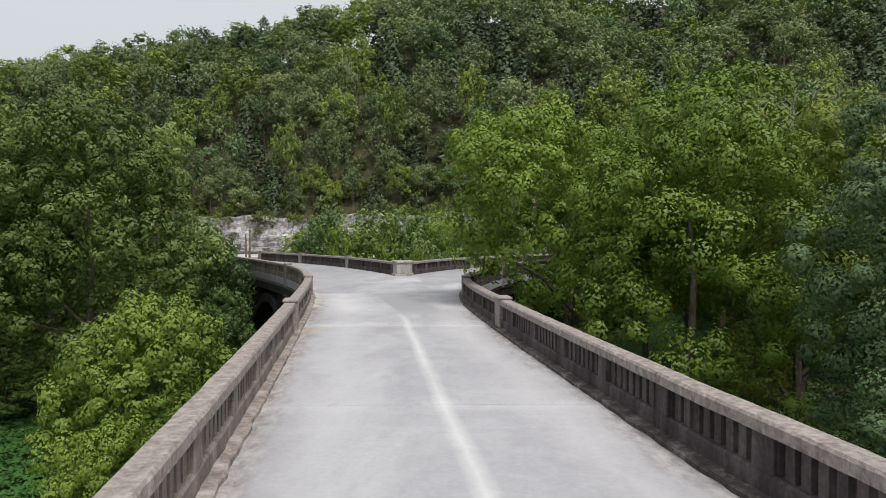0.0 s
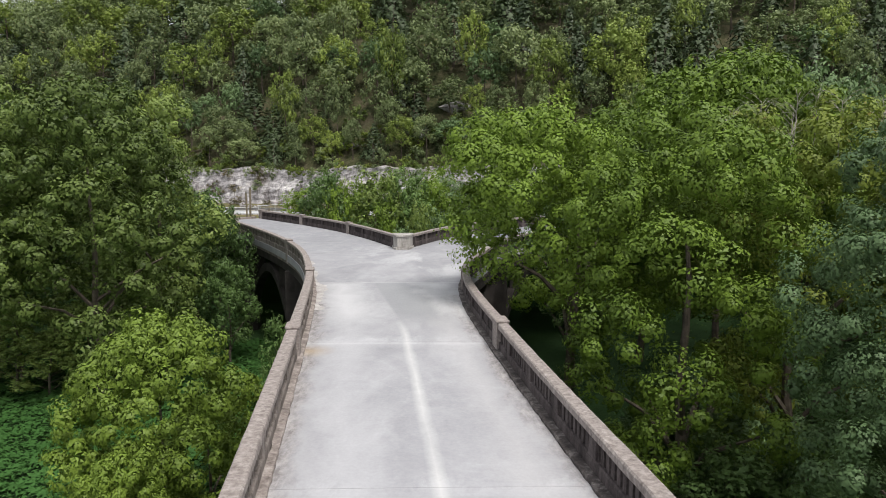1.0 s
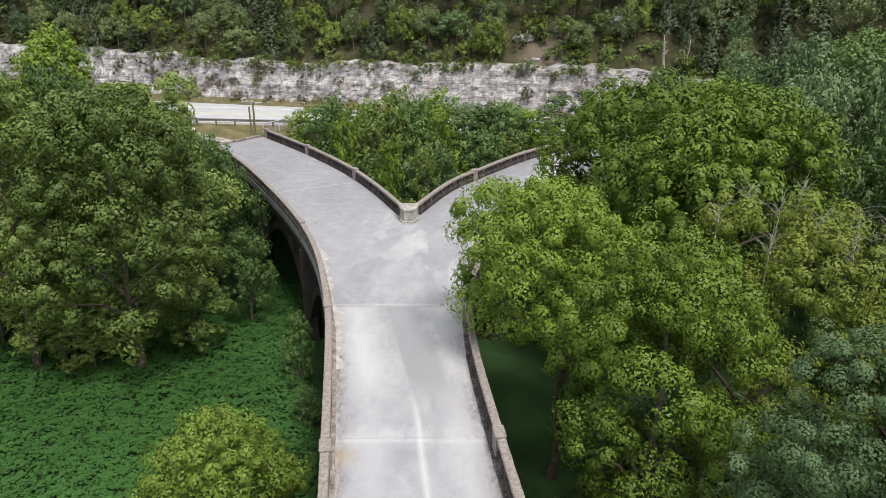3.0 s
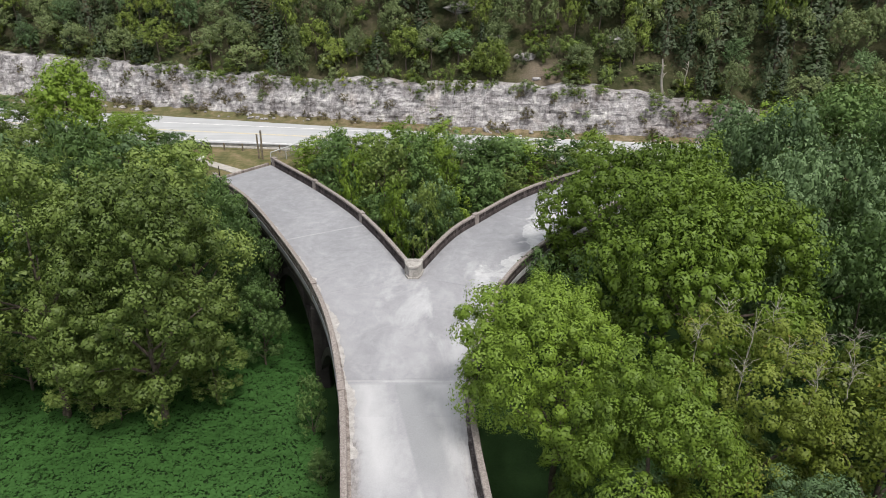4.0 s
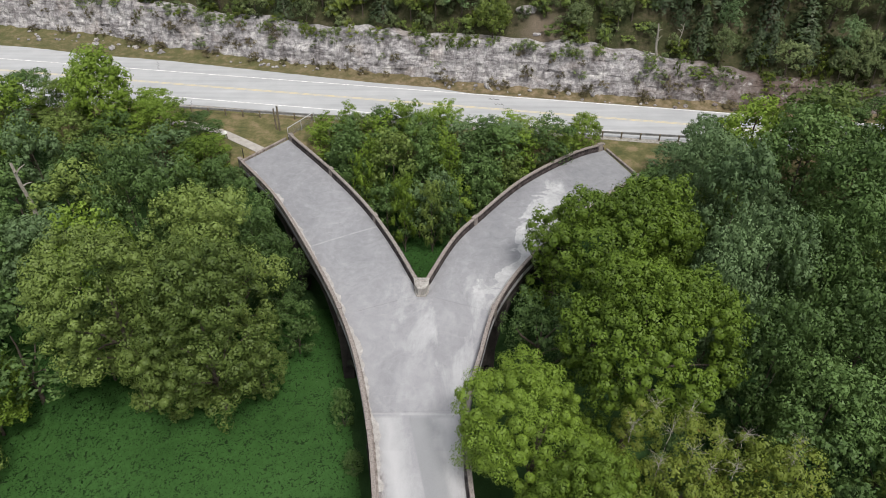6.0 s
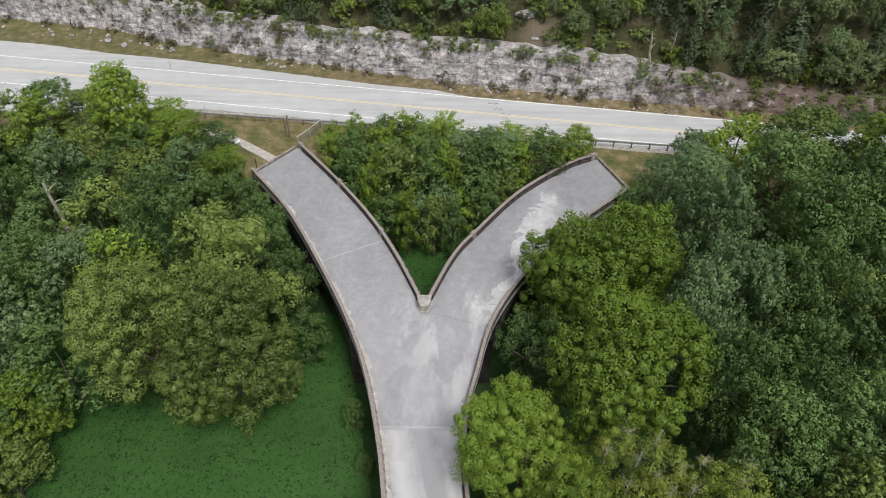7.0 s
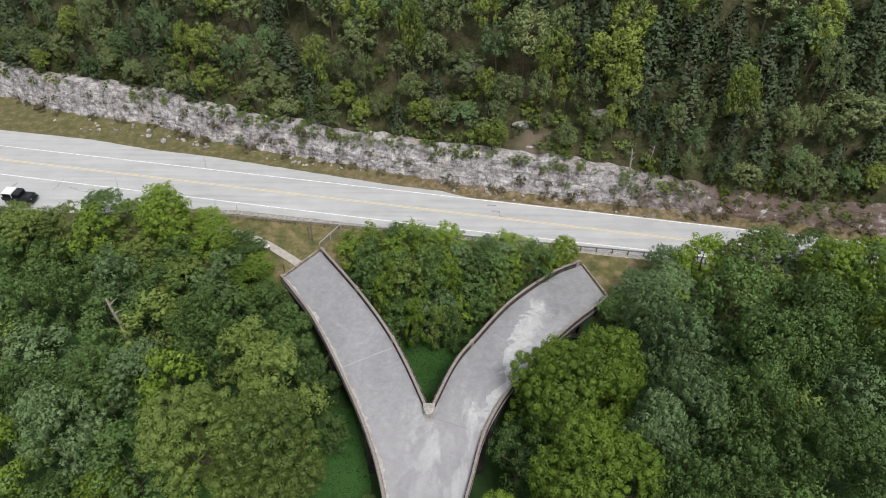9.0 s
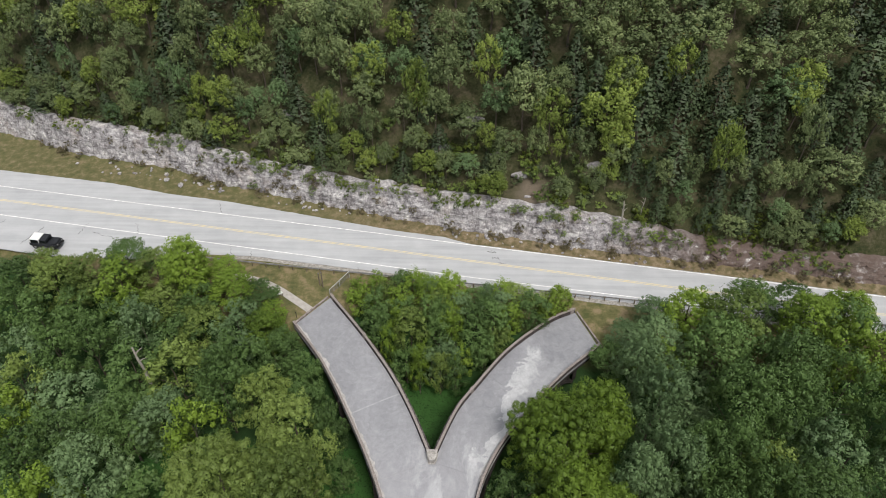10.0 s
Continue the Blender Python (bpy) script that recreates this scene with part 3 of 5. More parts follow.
RIGHT = spline([(7.3, -25), (6.0, -15), (4.7, -5), (3.42, 5.2), (2.98, 8.2), (1.86, 17), (1.12, 24.4), (1.2, 29.5), (2.1, 33.6), (3.4, 38.5), (5.9, 43.4), (9.75, 48.5), (13.6, 52.9), (18.4, 57.3)], 0.25)
IN_L = spline([(-2.75, 40.9), (-5.35, 46.9), (-8.15, 52.2), (-12.1, 58.1), (-17.45, 65.1)], 0.25)
IN_R = spline([(-2.1, 40.9), (0.25, 46.9), (2.55, 50.5), (6.9, 56.4), (12.35, 61.35), (15.95, 63.4)], 0.25)
NOSE = (-2.43, 40.6)

bridge = empty("forked_bridge", (0, 0, 0))
tagged(bridge, "old stained concrete bridge forking into two curved arms", "bridge")


def at_fraction(c, f):
    i = f * (len(c) - 1)
    k = min(int(i), len(c) - 2)
    return c[k] * (1 - (i - k)) + c[k + 1] * (i - k)


def cut(c, y0, y1):
    return c[(c[:, 1] >= y0) & (c[:, 1] <= y1)]


def slab(a, b, f0, f1, gap, mids=None):
    """A deck slab between two edge curves from fraction f0 to f1, with a joint's gap at its ends."""
    n = max(2, int((f1 - f0) * 60))
    cols = 5
    top = []
    for i in range(n + 1):
        f = f0 + gap + (f1 - f0 - 2 * gap) * i / n
        p, q = at_fraction(a, f), at_fraction(b, f)
        for k in range(cols):
            w = k / (cols - 1)
            r = p * (1 - w) + q * w
            if mids is not None:
                r = r + np.array(mids) * (1 - abs(2 * w - 1)) * smooth(0.86, 1.0, f)
            top.append((r[0], r[1], 0.012 * math.sin(w * math.pi)))
    m = len(top)
    verts = top + [(x, y, -0.38) for x, y, z in top]
    faces = []
    for i in range(n):
        for k in range(cols - 1):
            j = i * cols + k
            faces += [(j, j + 1, j + cols + 1, j + cols), (m + j, m + j + cols, m + j + cols + 1, m + j + 1)]
        for k in (0, cols - 1):
            j = i * cols + k
            faces.append((j, j + cols, m + j + cols, m + j))
    for i in (0, n):
        for k in range(cols - 1):
            j = i * cols + k
            faces.append((j, m + j, m + j + 1, j + 1))
    ob = link_mesh("deck_slab", verts, faces, DECK, bridge)
    bm = bmesh.new()
    bm.from_mesh(ob.data)
    bmesh.ops.recalc_face_normals(bm, faces=bm.faces)
    bm.to_mesh(ob.data)
    bm.free()


FORK_L, FORK_R = cut(LEFT, 38.0, 70)[0], cut(RIGHT, 38.4, 70)[0]
ML, MR = np.vstack([cut(LEFT, -25, 37.99), [FORK_L]]), np.vstack([cut(RIGHT, -25, 38.39), [FORK_R]])
ends = [-25, -14, -1.2, 9.87, 18.68, 28.85, 38.3]
fr = [(e + 25) / 63.3 for e in ends]
lastL, lastR = ML[-1], MR[-1]
sag = np.array(NOSE) - (lastL + lastR) / 2
for f0, f1 in zip(fr, fr[1:]):
    slab(ML, MR, f0, min(1, f1), 0.00006, sag)
BL, BR = cut(LEFT, 38.0, 70), cut(RIGHT, 38.4, 70)
IL = np.vstack([[NOSE], IN_L[2:]])
IR = np.vstack([[NOSE], IN_R[2:]])
for f0, f1 in ((0, 0.40), (0.40, 0.70), (0.70, 1.0)):
    slab(BL, IL, f0, f1, 0.0001)
for f0, f1 in ((0, 0.45), (0.45, 0.76), (0.76, 1.0)):
    slab(BR, IR, f0, f1, 0.0001)


def parapet(curve, side, posts, big, name_label, ledge=0.15, ledge_mat=None, face=PARAPET):
    """side +1: the deck lies to the right of the way along the curve. The curve is the cap's outer edge."""
    s = side
    body = sweep("parapet", curve, [(s * 0.03, -0.55), (s * 0.26, -0.55), (s * 0.26, 0.25), (s * 0.24, 0.28), (s * 0.05, 0.28), (s * 0.03, 0.25)], face, bridge, name_label)
    o = 0.26 + ledge
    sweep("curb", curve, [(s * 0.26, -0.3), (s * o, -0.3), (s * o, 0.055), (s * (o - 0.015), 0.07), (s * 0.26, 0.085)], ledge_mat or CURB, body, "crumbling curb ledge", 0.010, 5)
    sweep("cap_rail", curve, [(0.0, 0.64), (s * 0.29, 0.64), (s * 0.29, 0.75), (s * 0.265, 0.78), (s * 0.025, 0.78), (0.0, 0.75)], CAP, body, "lichen-grey cap rail", 0.003, 3)
    d = np.concatenate([[0], np.cumsum(np.linalg.norm(np.diff(curve, axis=0), axis=1))])
    n2 = normals2(curve)
    ang = np.arctan2(-n2[:, 0], n2[:, 1])

    def place(dist, inset):
        x, y = np.interp(dist, d, curve[:, 0]), np.interp(dist, d, curve[:, 1])
        nx, ny = np.interp(dist, d, n2[:, 0]), np.interp(dist, d, n2[:, 1])
        return x + nx * s * inset, y + ny * s * inset, math.atan2(ny, nx)

    bays = np.arange(1.0, d[-1] - 0.6, posts)
    bm = bmesh.new()
    box(bm, (0.225, 0.34, 0.40), Matrix.Translation((0, 0, 0.46)), 0.012)
    post_me = bpy.data.meshes.new("post")
    bm.to_mesh(post_me)
    bm.free()
    post_me.materials.append(face)
    bm = bmesh.new()
    box(bm, (0.13, 0.13, 0.40), Matrix.Translation((0, 0, 0.46)))
    bal_me = bpy.data.meshes.new("baluster")
    bm.to_mesh(bal_me)
    bm.free()
    bal_me.materials.append(face)
    rest = []
    for b in bays:
        x, y, a = place(b, 0.145)
        ob = new("post", post_me)
        ob.parent = body
        ob.matrix_local = Matrix.Translation((x, y, 0)) @ Matrix.Rotation(a, 4, "Z")
        count = 8
        for k in range(count):
            q = b + posts * (0.14 + 0.86 * (k + 0.5) / count) - 0.02
            if q > d[-1] - 0.3:
                continue
            x, y, a = place(q, 0.145)
            if 2 < y < 20:
                ob = new("baluster", bal_me)
                ob.parent = body
                ob.matrix_local = Matrix.Translation((x, y, 0)) @ Matrix.Rotation(a, 4, "Z")
            else:
                rest.append(Matrix.Translation((x, y, 0)) @ Matrix.Rotation(a, 4, "Z"))
    verts, faces = [], []
    cube = [Vector((sx * 0.065, sy * 0.065, 0.27 + 0.39 * sz)) for sx in (-1, 1) for sy in (-1, 1) for sz in (0, 1)]
    for m in rest:
        k = len(verts)
        verts += [m @ c for c in cube]
        faces += [(k, k + 1, k + 3, k + 2), (k + 4, k + 6, k + 7, k + 5), (k, k + 4, k + 5, k + 1), (k + 2, k + 3, k + 7, k + 6)]
    if rest:
        tagged(link_mesh("distant_balustrade", verts, faces, face, body), kind="stuff")
    for yy in big:
        i = int(np.argmin(np.abs(curve[:, 1] - yy)))
        x, y, a = place(d[i], 0.16)
        bm = bmesh.new()
        box(bm, (0.34, 0.55, 1.28), Matrix.Translation((0, 0, 0.15)), 0.02)
        box(bm, (0.38, 0.62, 0.08), Matrix.Translation((0, 0, 0.82)), 0.025)
        ob = part("pier_post", bm, CAP, body, "pale raised pier post with a flat cap")
        ob.matrix_local = Matrix.Translation((x, y, 0)) @ Matrix.Rotation(a, 4, "Z")
    return body


parapet(LEFT, 1, 2.05, (-1.2, 17.3, 27.3, 38.2, 59.7), "outer parapet with slotted balusters", 0.15, PALECURB, PARAPET_LIT)
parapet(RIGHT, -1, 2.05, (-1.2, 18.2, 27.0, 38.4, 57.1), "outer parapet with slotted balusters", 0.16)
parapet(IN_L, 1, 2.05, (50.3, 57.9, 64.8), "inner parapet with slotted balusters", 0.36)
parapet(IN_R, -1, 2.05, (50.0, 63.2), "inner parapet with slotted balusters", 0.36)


def nose_post():
    bm = bmesh.new()
    for z0, z1, g in ((-0.6, 0.14, 0.10), (0.14, 0.80, 0.0), (0.80, 0.93, 0.07)):
        ring = [(-0.34 - g, -0.25 - g), (0.34 + g, -0.25 - g), (0.62 + g, 0.25), (0.75 + g, 1.15 + g), (-0.75 - g, 1.15 + g), (-0.62 - g, 0.25)]
        lo = [bm.verts.new((x, y, z0)) for x, y in ring]
        hi = [bm.verts.new((x, y, z1)) for x, y in ring]
        bm.faces.new(hi)
        bm.faces.new(lo[::-1])
        for i in range(6):
            bm.faces.new((lo[i], lo[(i + 1) % 6], hi[(i + 1) % 6], hi[i]))
    bmesh.ops.recalc_face_normals(bm, faces=bm.faces)
    es = [e for e in bm.edges if abs(e.verts[0].co.z - e.verts[1].co.z) < 0.01]
    bmesh.ops.bevel(bm, geom=es, offset=0.02, segments=1, affect="EDGES")
    ob = part("nose_post", bm, PALE, bridge, "pale flared post at the fork")
    ob.location = (NOSE[0], NOSE[1] - 0.05, 0)
    ob.scale = (0.78, 0.86, 0.95)


nose_post()


def under_bridge(curve, side, spans):
    """Edge beam, arched ribs, spandrel columns and piers below one edge of the deck."""
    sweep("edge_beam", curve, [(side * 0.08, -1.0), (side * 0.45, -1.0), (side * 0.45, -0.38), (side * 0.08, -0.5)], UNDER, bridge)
    d = np.concatenate([[0], np.cumsum(np.linalg.norm(np.diff(curve, axis=0), axis=1))])
    n2 = normals2(curve)

    def at(q, inset):
        return (np.interp(q, d, curve[:, 0]) + side * inset * np.interp(q, d, n2[:, 0]), np.interp(q, d, curve[:, 1]) + side * inset * np.interp(q, d, n2[:, 1]))
    for y0, y1 in spans:
        s0, s1 = np.interp(y0, curve[:, 1], d), np.interp(y1, curve[:, 1], d)
        L = s1 - s0
        n = 14
        verts, faces = [], []
        for i in range(n + 1):
            f = i / n
            zc = -1.25 - 4.2 * (2 * f - 1) ** 2
            for inset in (0.15, 0.65):
                x, y = at(s0 + f * L, inset)
                verts += [(x, y, zc), (x, y, zc - 0.55)]
        for i in range(n):
            a, b = 4 * i, 4 * i + 4
            faces += [(a, b, b + 1, a + 1), (a + 2, a + 3, b + 3, b + 2), (a, a + 2, b + 2, b), (a + 1, b + 1, b + 3, a + 3)]
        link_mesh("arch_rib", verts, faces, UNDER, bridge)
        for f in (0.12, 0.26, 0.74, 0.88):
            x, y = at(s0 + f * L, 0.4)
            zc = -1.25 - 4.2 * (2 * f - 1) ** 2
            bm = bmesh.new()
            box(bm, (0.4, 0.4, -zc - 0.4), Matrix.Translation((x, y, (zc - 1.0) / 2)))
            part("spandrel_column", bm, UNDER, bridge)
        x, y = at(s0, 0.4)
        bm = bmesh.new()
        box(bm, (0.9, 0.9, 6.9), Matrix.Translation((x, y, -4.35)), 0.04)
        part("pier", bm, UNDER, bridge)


under_bridge(LEFT, 1, [(-14, -1.2), (-1.2, 17.3), (17.3, 27.3), (27.3, 38.2), (38.2, 49), (49, 58)])
under_bridge(RIGHT, -1, [(-14, -1.2), (-1.2, 18.2), (18.2, 27), (27, 38.4), (38.4, 48), (48, 55.5)])
under_bridge(IN_L, 1, [(42, 51), (51, 60)])
under_bridge(IN_R, -1, [(42, 51), (51, 59)])


def end_sill(a, b):
    a, b = Vector(a), Vector(b)
    bm = bmesh.new()
    box(bm, ((b - a).length, 0.24, 0.9), Matrix.Translation(((a.x + b.x) / 2, (a.y + b.y) / 2, -0.28)) @ Matrix.Rotation(math.atan2((b - a).y, (b - a).x), 4, "Z"), 0.02)
    part("end_curb", bm, PALECURB, bridge, "low concrete curb across the closed end")


end_sill((-21.5, 60.25), (-17.75, 65.25))
end_sill((16.2, 63.5), (18.75, 57.5))


# ---- trees ----
def leaf_cards(points, normals, sizes, rng, jitter=0.34):
    """Pointed leaf sprigs as small three-sided blades, facing roughly along the normals; returns their vertices and the clump's normals at them."""
    n = len(points)
    nn = normals + rng.normal(0, jitter, (n, 3))
    nn /= np.linalg.norm(nn, axis=1)[:, None] + 1e-9
    t = rng.normal(0, 1, (n, 3))
    t -= nn * (t * nn).sum(1)[:, None]
    t /= np.linalg.norm(t, axis=1)[:, None] + 1e-9
    b = np.cross(nn, t)
    L, W = sizes[:, None] * 0.5, sizes[:, None] * 0.36
    v = np.empty((n, 3, 3))
    v[:, 0] = points - t * L * 0.7 + b * W
    v[:, 1] = points - t * L - b * W
    v[:, 2] = points + t * L
    soft = normals / (np.linalg.norm(normals, axis=1)[:, None] + 1e-9) * 0.88 + nn * 0.12
    soft /= np.linalg.norm(soft, axis=1)[:, None] + 1e-9
    return v.reshape(-1, 3), np.repeat(soft, 3, axis=0)


def leaf_mesh(name, v, material, soft):
    """Leaves as one mesh; they take the light with their clump's rounding."""
    me = bpy.data.meshes.new(name)
    me.vertices.add(len(v))
    me.vertices.foreach_set("co", np.ascontiguousarray(v, dtype=np.float32).ravel())
    me.loops.add(len(v))
    me.loops.foreach_set("vertex_index", np.arange(len(v), dtype=np.int32))
    me.polygons.add(len(v) // 3)
    me.polygons.foreach_set("loop_start", np.arange(0, len(v), 3).astype(np.int32))
    me.polygons.foreach_set("use_smooth", np.ones(len(v) // 3, dtype=bool))
    me.update(calc_edges=True)
    me.normals_split_custom_set_from_vertices(soft.astype(np.float32))
    me.materials.append(material)
    return me


def sphere_dirs(n, rng):
    d = rng.normal(0, 1, (n, 3))
    return d / np.linalg.norm(d, axis=1)[:, None]


def even_dirs(n, rng):
    i = np.arange(n) + 0.5
    z = 1 - 2 * i / n
    a = i * 2.39996 + rng.uniform(0, 6.28)
    r = np.sqrt(1 - z * z)
    d = np.column_stack([r * np.cos(a), r * np.sin(a), z]) + rng.normal(0, 0.35 / math.sqrt(n), (n, 3))
    return d / np.linalg.norm(d, axis=1)[:, None]


def ico(sub):
    bm = bmesh.new()
    bmesh.ops.create_icosphere(bm, subdivisions=sub, radius=1.0)
    v = np.array([tuple(q.co) for q in bm.verts])
    f = np.array([[w.index for w in q.verts] for q in bm.faces])
    bm.free()
    return v, f


ICO = {2: ico(2)}


def crown_boughs(rng, R, H, base, n, lob, droop, lean):
    """Boughs of a crown as (centre, radius): spread over an egg of radius R between base and H, the broadest part below the middle."""
    mid = base + (H - base) * 0.46
    out = []
    for i in range(n):
        z = 1 - (1 + droop) * (i + 0.4) / n
        a = i * 2.39996 + rng.normal(0, 0.3)
        r = max(0.0, 1 - abs(z) ** 2.4) ** 0.5
        rad = R * rng.uniform(*lob) * (1.0 if z > -0.2 else 0.82)
        reach = (R - rad) * rng.uniform(0.82, 1.10)
        high = (H - mid - rad * 0.85) if z > 0 else (mid - base)
        out.append((np.array([math.cos(a) * r * reach + lean * z, math.sin(a) * r * reach, mid + z * high * rng.uniform(0.88, 1.03)]), rad))
    return out


def crown_points(rng, R, H, base, n, puff, leaves, size, lob, droop, gap, lean):
    """Places, facings and sizes of the leaves: clumps that cover a crown's boughs, and coarser sprays inside clumps and boughs."""
    big = crown_boughs(rng, R, H, base, n, lob, droop, lean)
    squash = np.array([1, 1, 0.86])
    heart = np.array([0, 0, base + (H - base) * 0.36])
    C = np.array([c for c, rad in big])
    A = np.array([rad for c, rad in big])
    P, N, S = [], [], []

    def spray(c, reach, count, wide):
        d = sphere_dirs(count, rng)
        P.append(c + d * reach * squash * rng.uniform(0.3, 1.0, (count, 1)))
        N.append(d + np.array([0, 0, 0.3]))
        S.append(np.full(count, wide) * rng.uniform(0.7, 1.2, count))

    for c, rad in big:
        away = (c - heart) / (np.linalg.norm(c - heart) + 1e-6)
        d = even_dirs(max(6, int(4 * math.pi * rad * rad / (puff * 2.08) ** 2)), rng)
        d = d[(d @ away > -0.4) & (d[:, 2] > -0.85) & (rng.random(len(d)) > gap)]
        at = c + d * rad * rng.uniform(0.72, 1.18, (len(d), 1)) * squash
        hid = (np.linalg.norm((at[:, None] - C[None]) / squash, axis=2) < A[None] * 0.66).any(1)
        for q, pc in zip(d[~hid], at[~hid]):
            pr = puff * rng.choice((0.65, 0.8, 0.95, 1.1, 1.35))
            e = sphere_dirs(leaves, rng)
            e = e[e @ (0.8 * q + np.array([0, 0, 0.35])) > -0.22]
            far = rng.uniform(0.86, 1.07, (len(e), 1)) * np.where(rng.random((len(e), 1)) < 0.14, 1.25, 1.0)
            shoot = 0.8 * q + np.array([0, 0, 0.45]) + rng.normal(0, 0.3, 3)
            shoot /= np.linalg.norm(shoot)
            P.append(pc + (e * 0.96 + (e @ shoot)[:, None] * shoot * rng.uniform(0.0, 0.7)) * pr * far)
            N.append(e * 1.3 + q * 0.2 + np.array([0, 0, 0.2]))
            S.append(size * rng.uniform(0.65, 1.3, len(e)))
            spray(pc, pr * 0.6, max(6, leaves // 8), min(size * 1.35, pr * 0.8))
        spray(c, rad * 0.56, int(14 + 26 * rad * rad), min(size * 1.6, 0.45))
    spray(heart, R * 0.45, int(7 * R * R), min(size * 1.6, 0.5))
    return np.vstack(P), np.vstack(N), np.concatenate(S), big


def tube(verts, faces, pts, radii, k=7):
    base = len(verts)
    for i, (p, r) in enumerate(zip(pts, radii)):
        t = Vector(pts[min(i + 1, len(pts) - 1)]) - Vector(pts[max(i - 1, 0)])
        t.normalize()
        u = t.orthogonal().normalized() if i == 0 else (u - t * u.dot(t)).normalized()
        w = t.cross(u)
        for a in range(k):
            c = 2 * math.pi * a / k
            verts.append(tuple(Vector(p) + (u * math.cos(c) + w * math.sin(c)) * r))
    for i in range(len(pts) - 1):
        for a in range(k):
            b = (a + 1) % k
            faces.append((base + i * k + a, base + i * k + b, base + (i + 1) * k + b, base + (i + 1) * k + a))


def trunk_mesh(rng, H, base, r, big, limbs=6):
    verts, faces = [], []
    lean = rng.normal(0, 0.03, 2)
    m = 8 if limbs else 4
    pts = [(lean[0] * z + 0.1 * math.sin(z), lean[1] * z, z) for z in np.linspace(-0.6, H * 0.72, m)]
    tube(verts, faces, pts, [r * (1.35 if i == 0 else 1 - 0.88 * i / m) for i in range(m)], 8 if limbs else 5)
    order = sorted(big, key=lambda c: c[0][2])[:limbs]
    for c, rad in order:
        z0 = max(base * 0.8, c[2] - 2.2) if len(c) > 2 else max(base * 0.75, c[2] - 2.2)
        s = Vector((lean[0] * z0, lean[1] * z0, z0))
        e = Vector(c)
        m = (s + e) / 2 + Vector((rng.normal(0, 0.25), rng.normal(0, 0.25), 0.3))
        tube(verts, faces, [tuple(s), tuple(m), tuple(e)], [r * 0.45, r * 0.3, r * 0.12], 5)
    me = bpy.data.meshes.new("trunk")
    me.from_pydata(verts, [], faces)
    me.materials.append(BARK)
    return me


def tree_kind(seed, R, H, base, n, puff, leaves, size, material, lob=(0.23, 0.40), droop=0.75, r=0.17, limbs=6, gap=0.10, jitter=0.28, lean=0.0):
    """Trunk and crown meshes of one tree at full size."""
    rng = np.random.default_rng(seed)
    P, N, S, big = crown_points(rng, R, H, base, n, puff, leaves, size, lob, droop, gap, lean)
    v, soft = leaf_cards(P, N, S, rng, jitter)
    return {"soft": soft, "crown": leaf_mesh("crown", v, material, soft), "trunk": trunk_mesh(rng, H, max(base, 0.4), r, big, limbs), "H": H, "R": R}


def cedar_kind(seed, R, H, tiers, leaves, size, material):
    rng = np.random.default_rng(seed)
    P, N = [], []
    for i in range(tiers):
        f = (i + 0.5) / tiers
        z = 0.08 * H + f * H * 0.9
        rr = R * (1 - f) ** 0.75 + 0.12
        n = int(leaves * (0.3 + (1 - f)))
        a = rng.uniform(0, 2 * math.pi, n)
        lob = 1 + 0.25 * np.sin(a * 5 + i)
        q = rr * lob * np.sqrt(rng.uniform(0.25, 1, n))
        P.append(np.column_stack([np.cos(a) * q, np.sin(a) * q, z + rng.normal(0, 0.2, n) - 0.25 * q]))
        N.append(np.column_stack([np.cos(a), np.sin(a), np.full(n, 0.5)]))
    P, N = np.vstack(P), np.vstack(N)
    v, soft = leaf_cards(P, N, size * rng.uniform(0.6, 1.2, len(P)), rng, 0.5)
    return {"soft": soft, "crown": leaf_mesh("crown", v, material, soft), "trunk": trunk_mesh(rng, H * 0.9, H * 0.2, 0.14, [], 0), "H": H, "R": R}


def plant(kind, x, y, top, radius, turn, label, category="tree", group="", name="tree", foot=None):
    """A tree of a kind, scaled to its crown radius and to the height of its top."""
    z = ground_z(x, y) if foot is None else foot
    h = max(0.8, top - z)
    ob = empty(name, (x, y, z), turn)
    ob.scale = (radius / kind["R"], radius / kind["R"], h / kind["H"])
    tagged(ob, label, category, group)
    for nm in ("trunk", "crown"):
        new(nm, kind[nm]).parent = ob
    return ob


def near_kinds(material, seed, n=2, base=1.6, puff=0.47, leaves=60, size=0.25):
    return [tree_kind(seed + i, 4.2, 14.0, base, 17, puff, leaves, size, material) for i in range(n)]


def wood_kinds(material, seed, n=2):
    return [tree_kind(seed + i, 4.0, 13.0, 1.6, 12, 0.54, 44, 0.32, material) for i in range(n)]


K_OLIVE, K_DARK, K_GREY, K_BRIGHT = (near_kinds(m, 20 + 10 * i) for i, m in enumerate((LEAF_OLIVE, LEAF_DARK, LEAF_GREY, LEAF_BRIGHT)))
W_BRIGHT, W_OLIVE, W_DARK, W_GREY = (wood_kinds(m, 70 + 5 * i) for i, m in enumerate((LEAF_BRIGHT, LEAF_OLIVE, LEAF_DARK, LEAF_GREY)))
K_LOW = [tree_kind(60 + i, 2.1, 7.5, 0.3, 15, 0.42, 52, 0.215, (LEAF_BRIGHT, LEAF_DARK, LEAF_OLIVE, LEAF_GREY, LEAF_DARK)[i], r=0.1) for i in range(5)]
K_LIME = [tree_kind(66, 2.6, 7.0, 0.4, 24, 0.27, 200, 0.098, LEAF_LIME, (0.22, 0.36), 1.0, 0.1)]
rnd = random.Random(7)

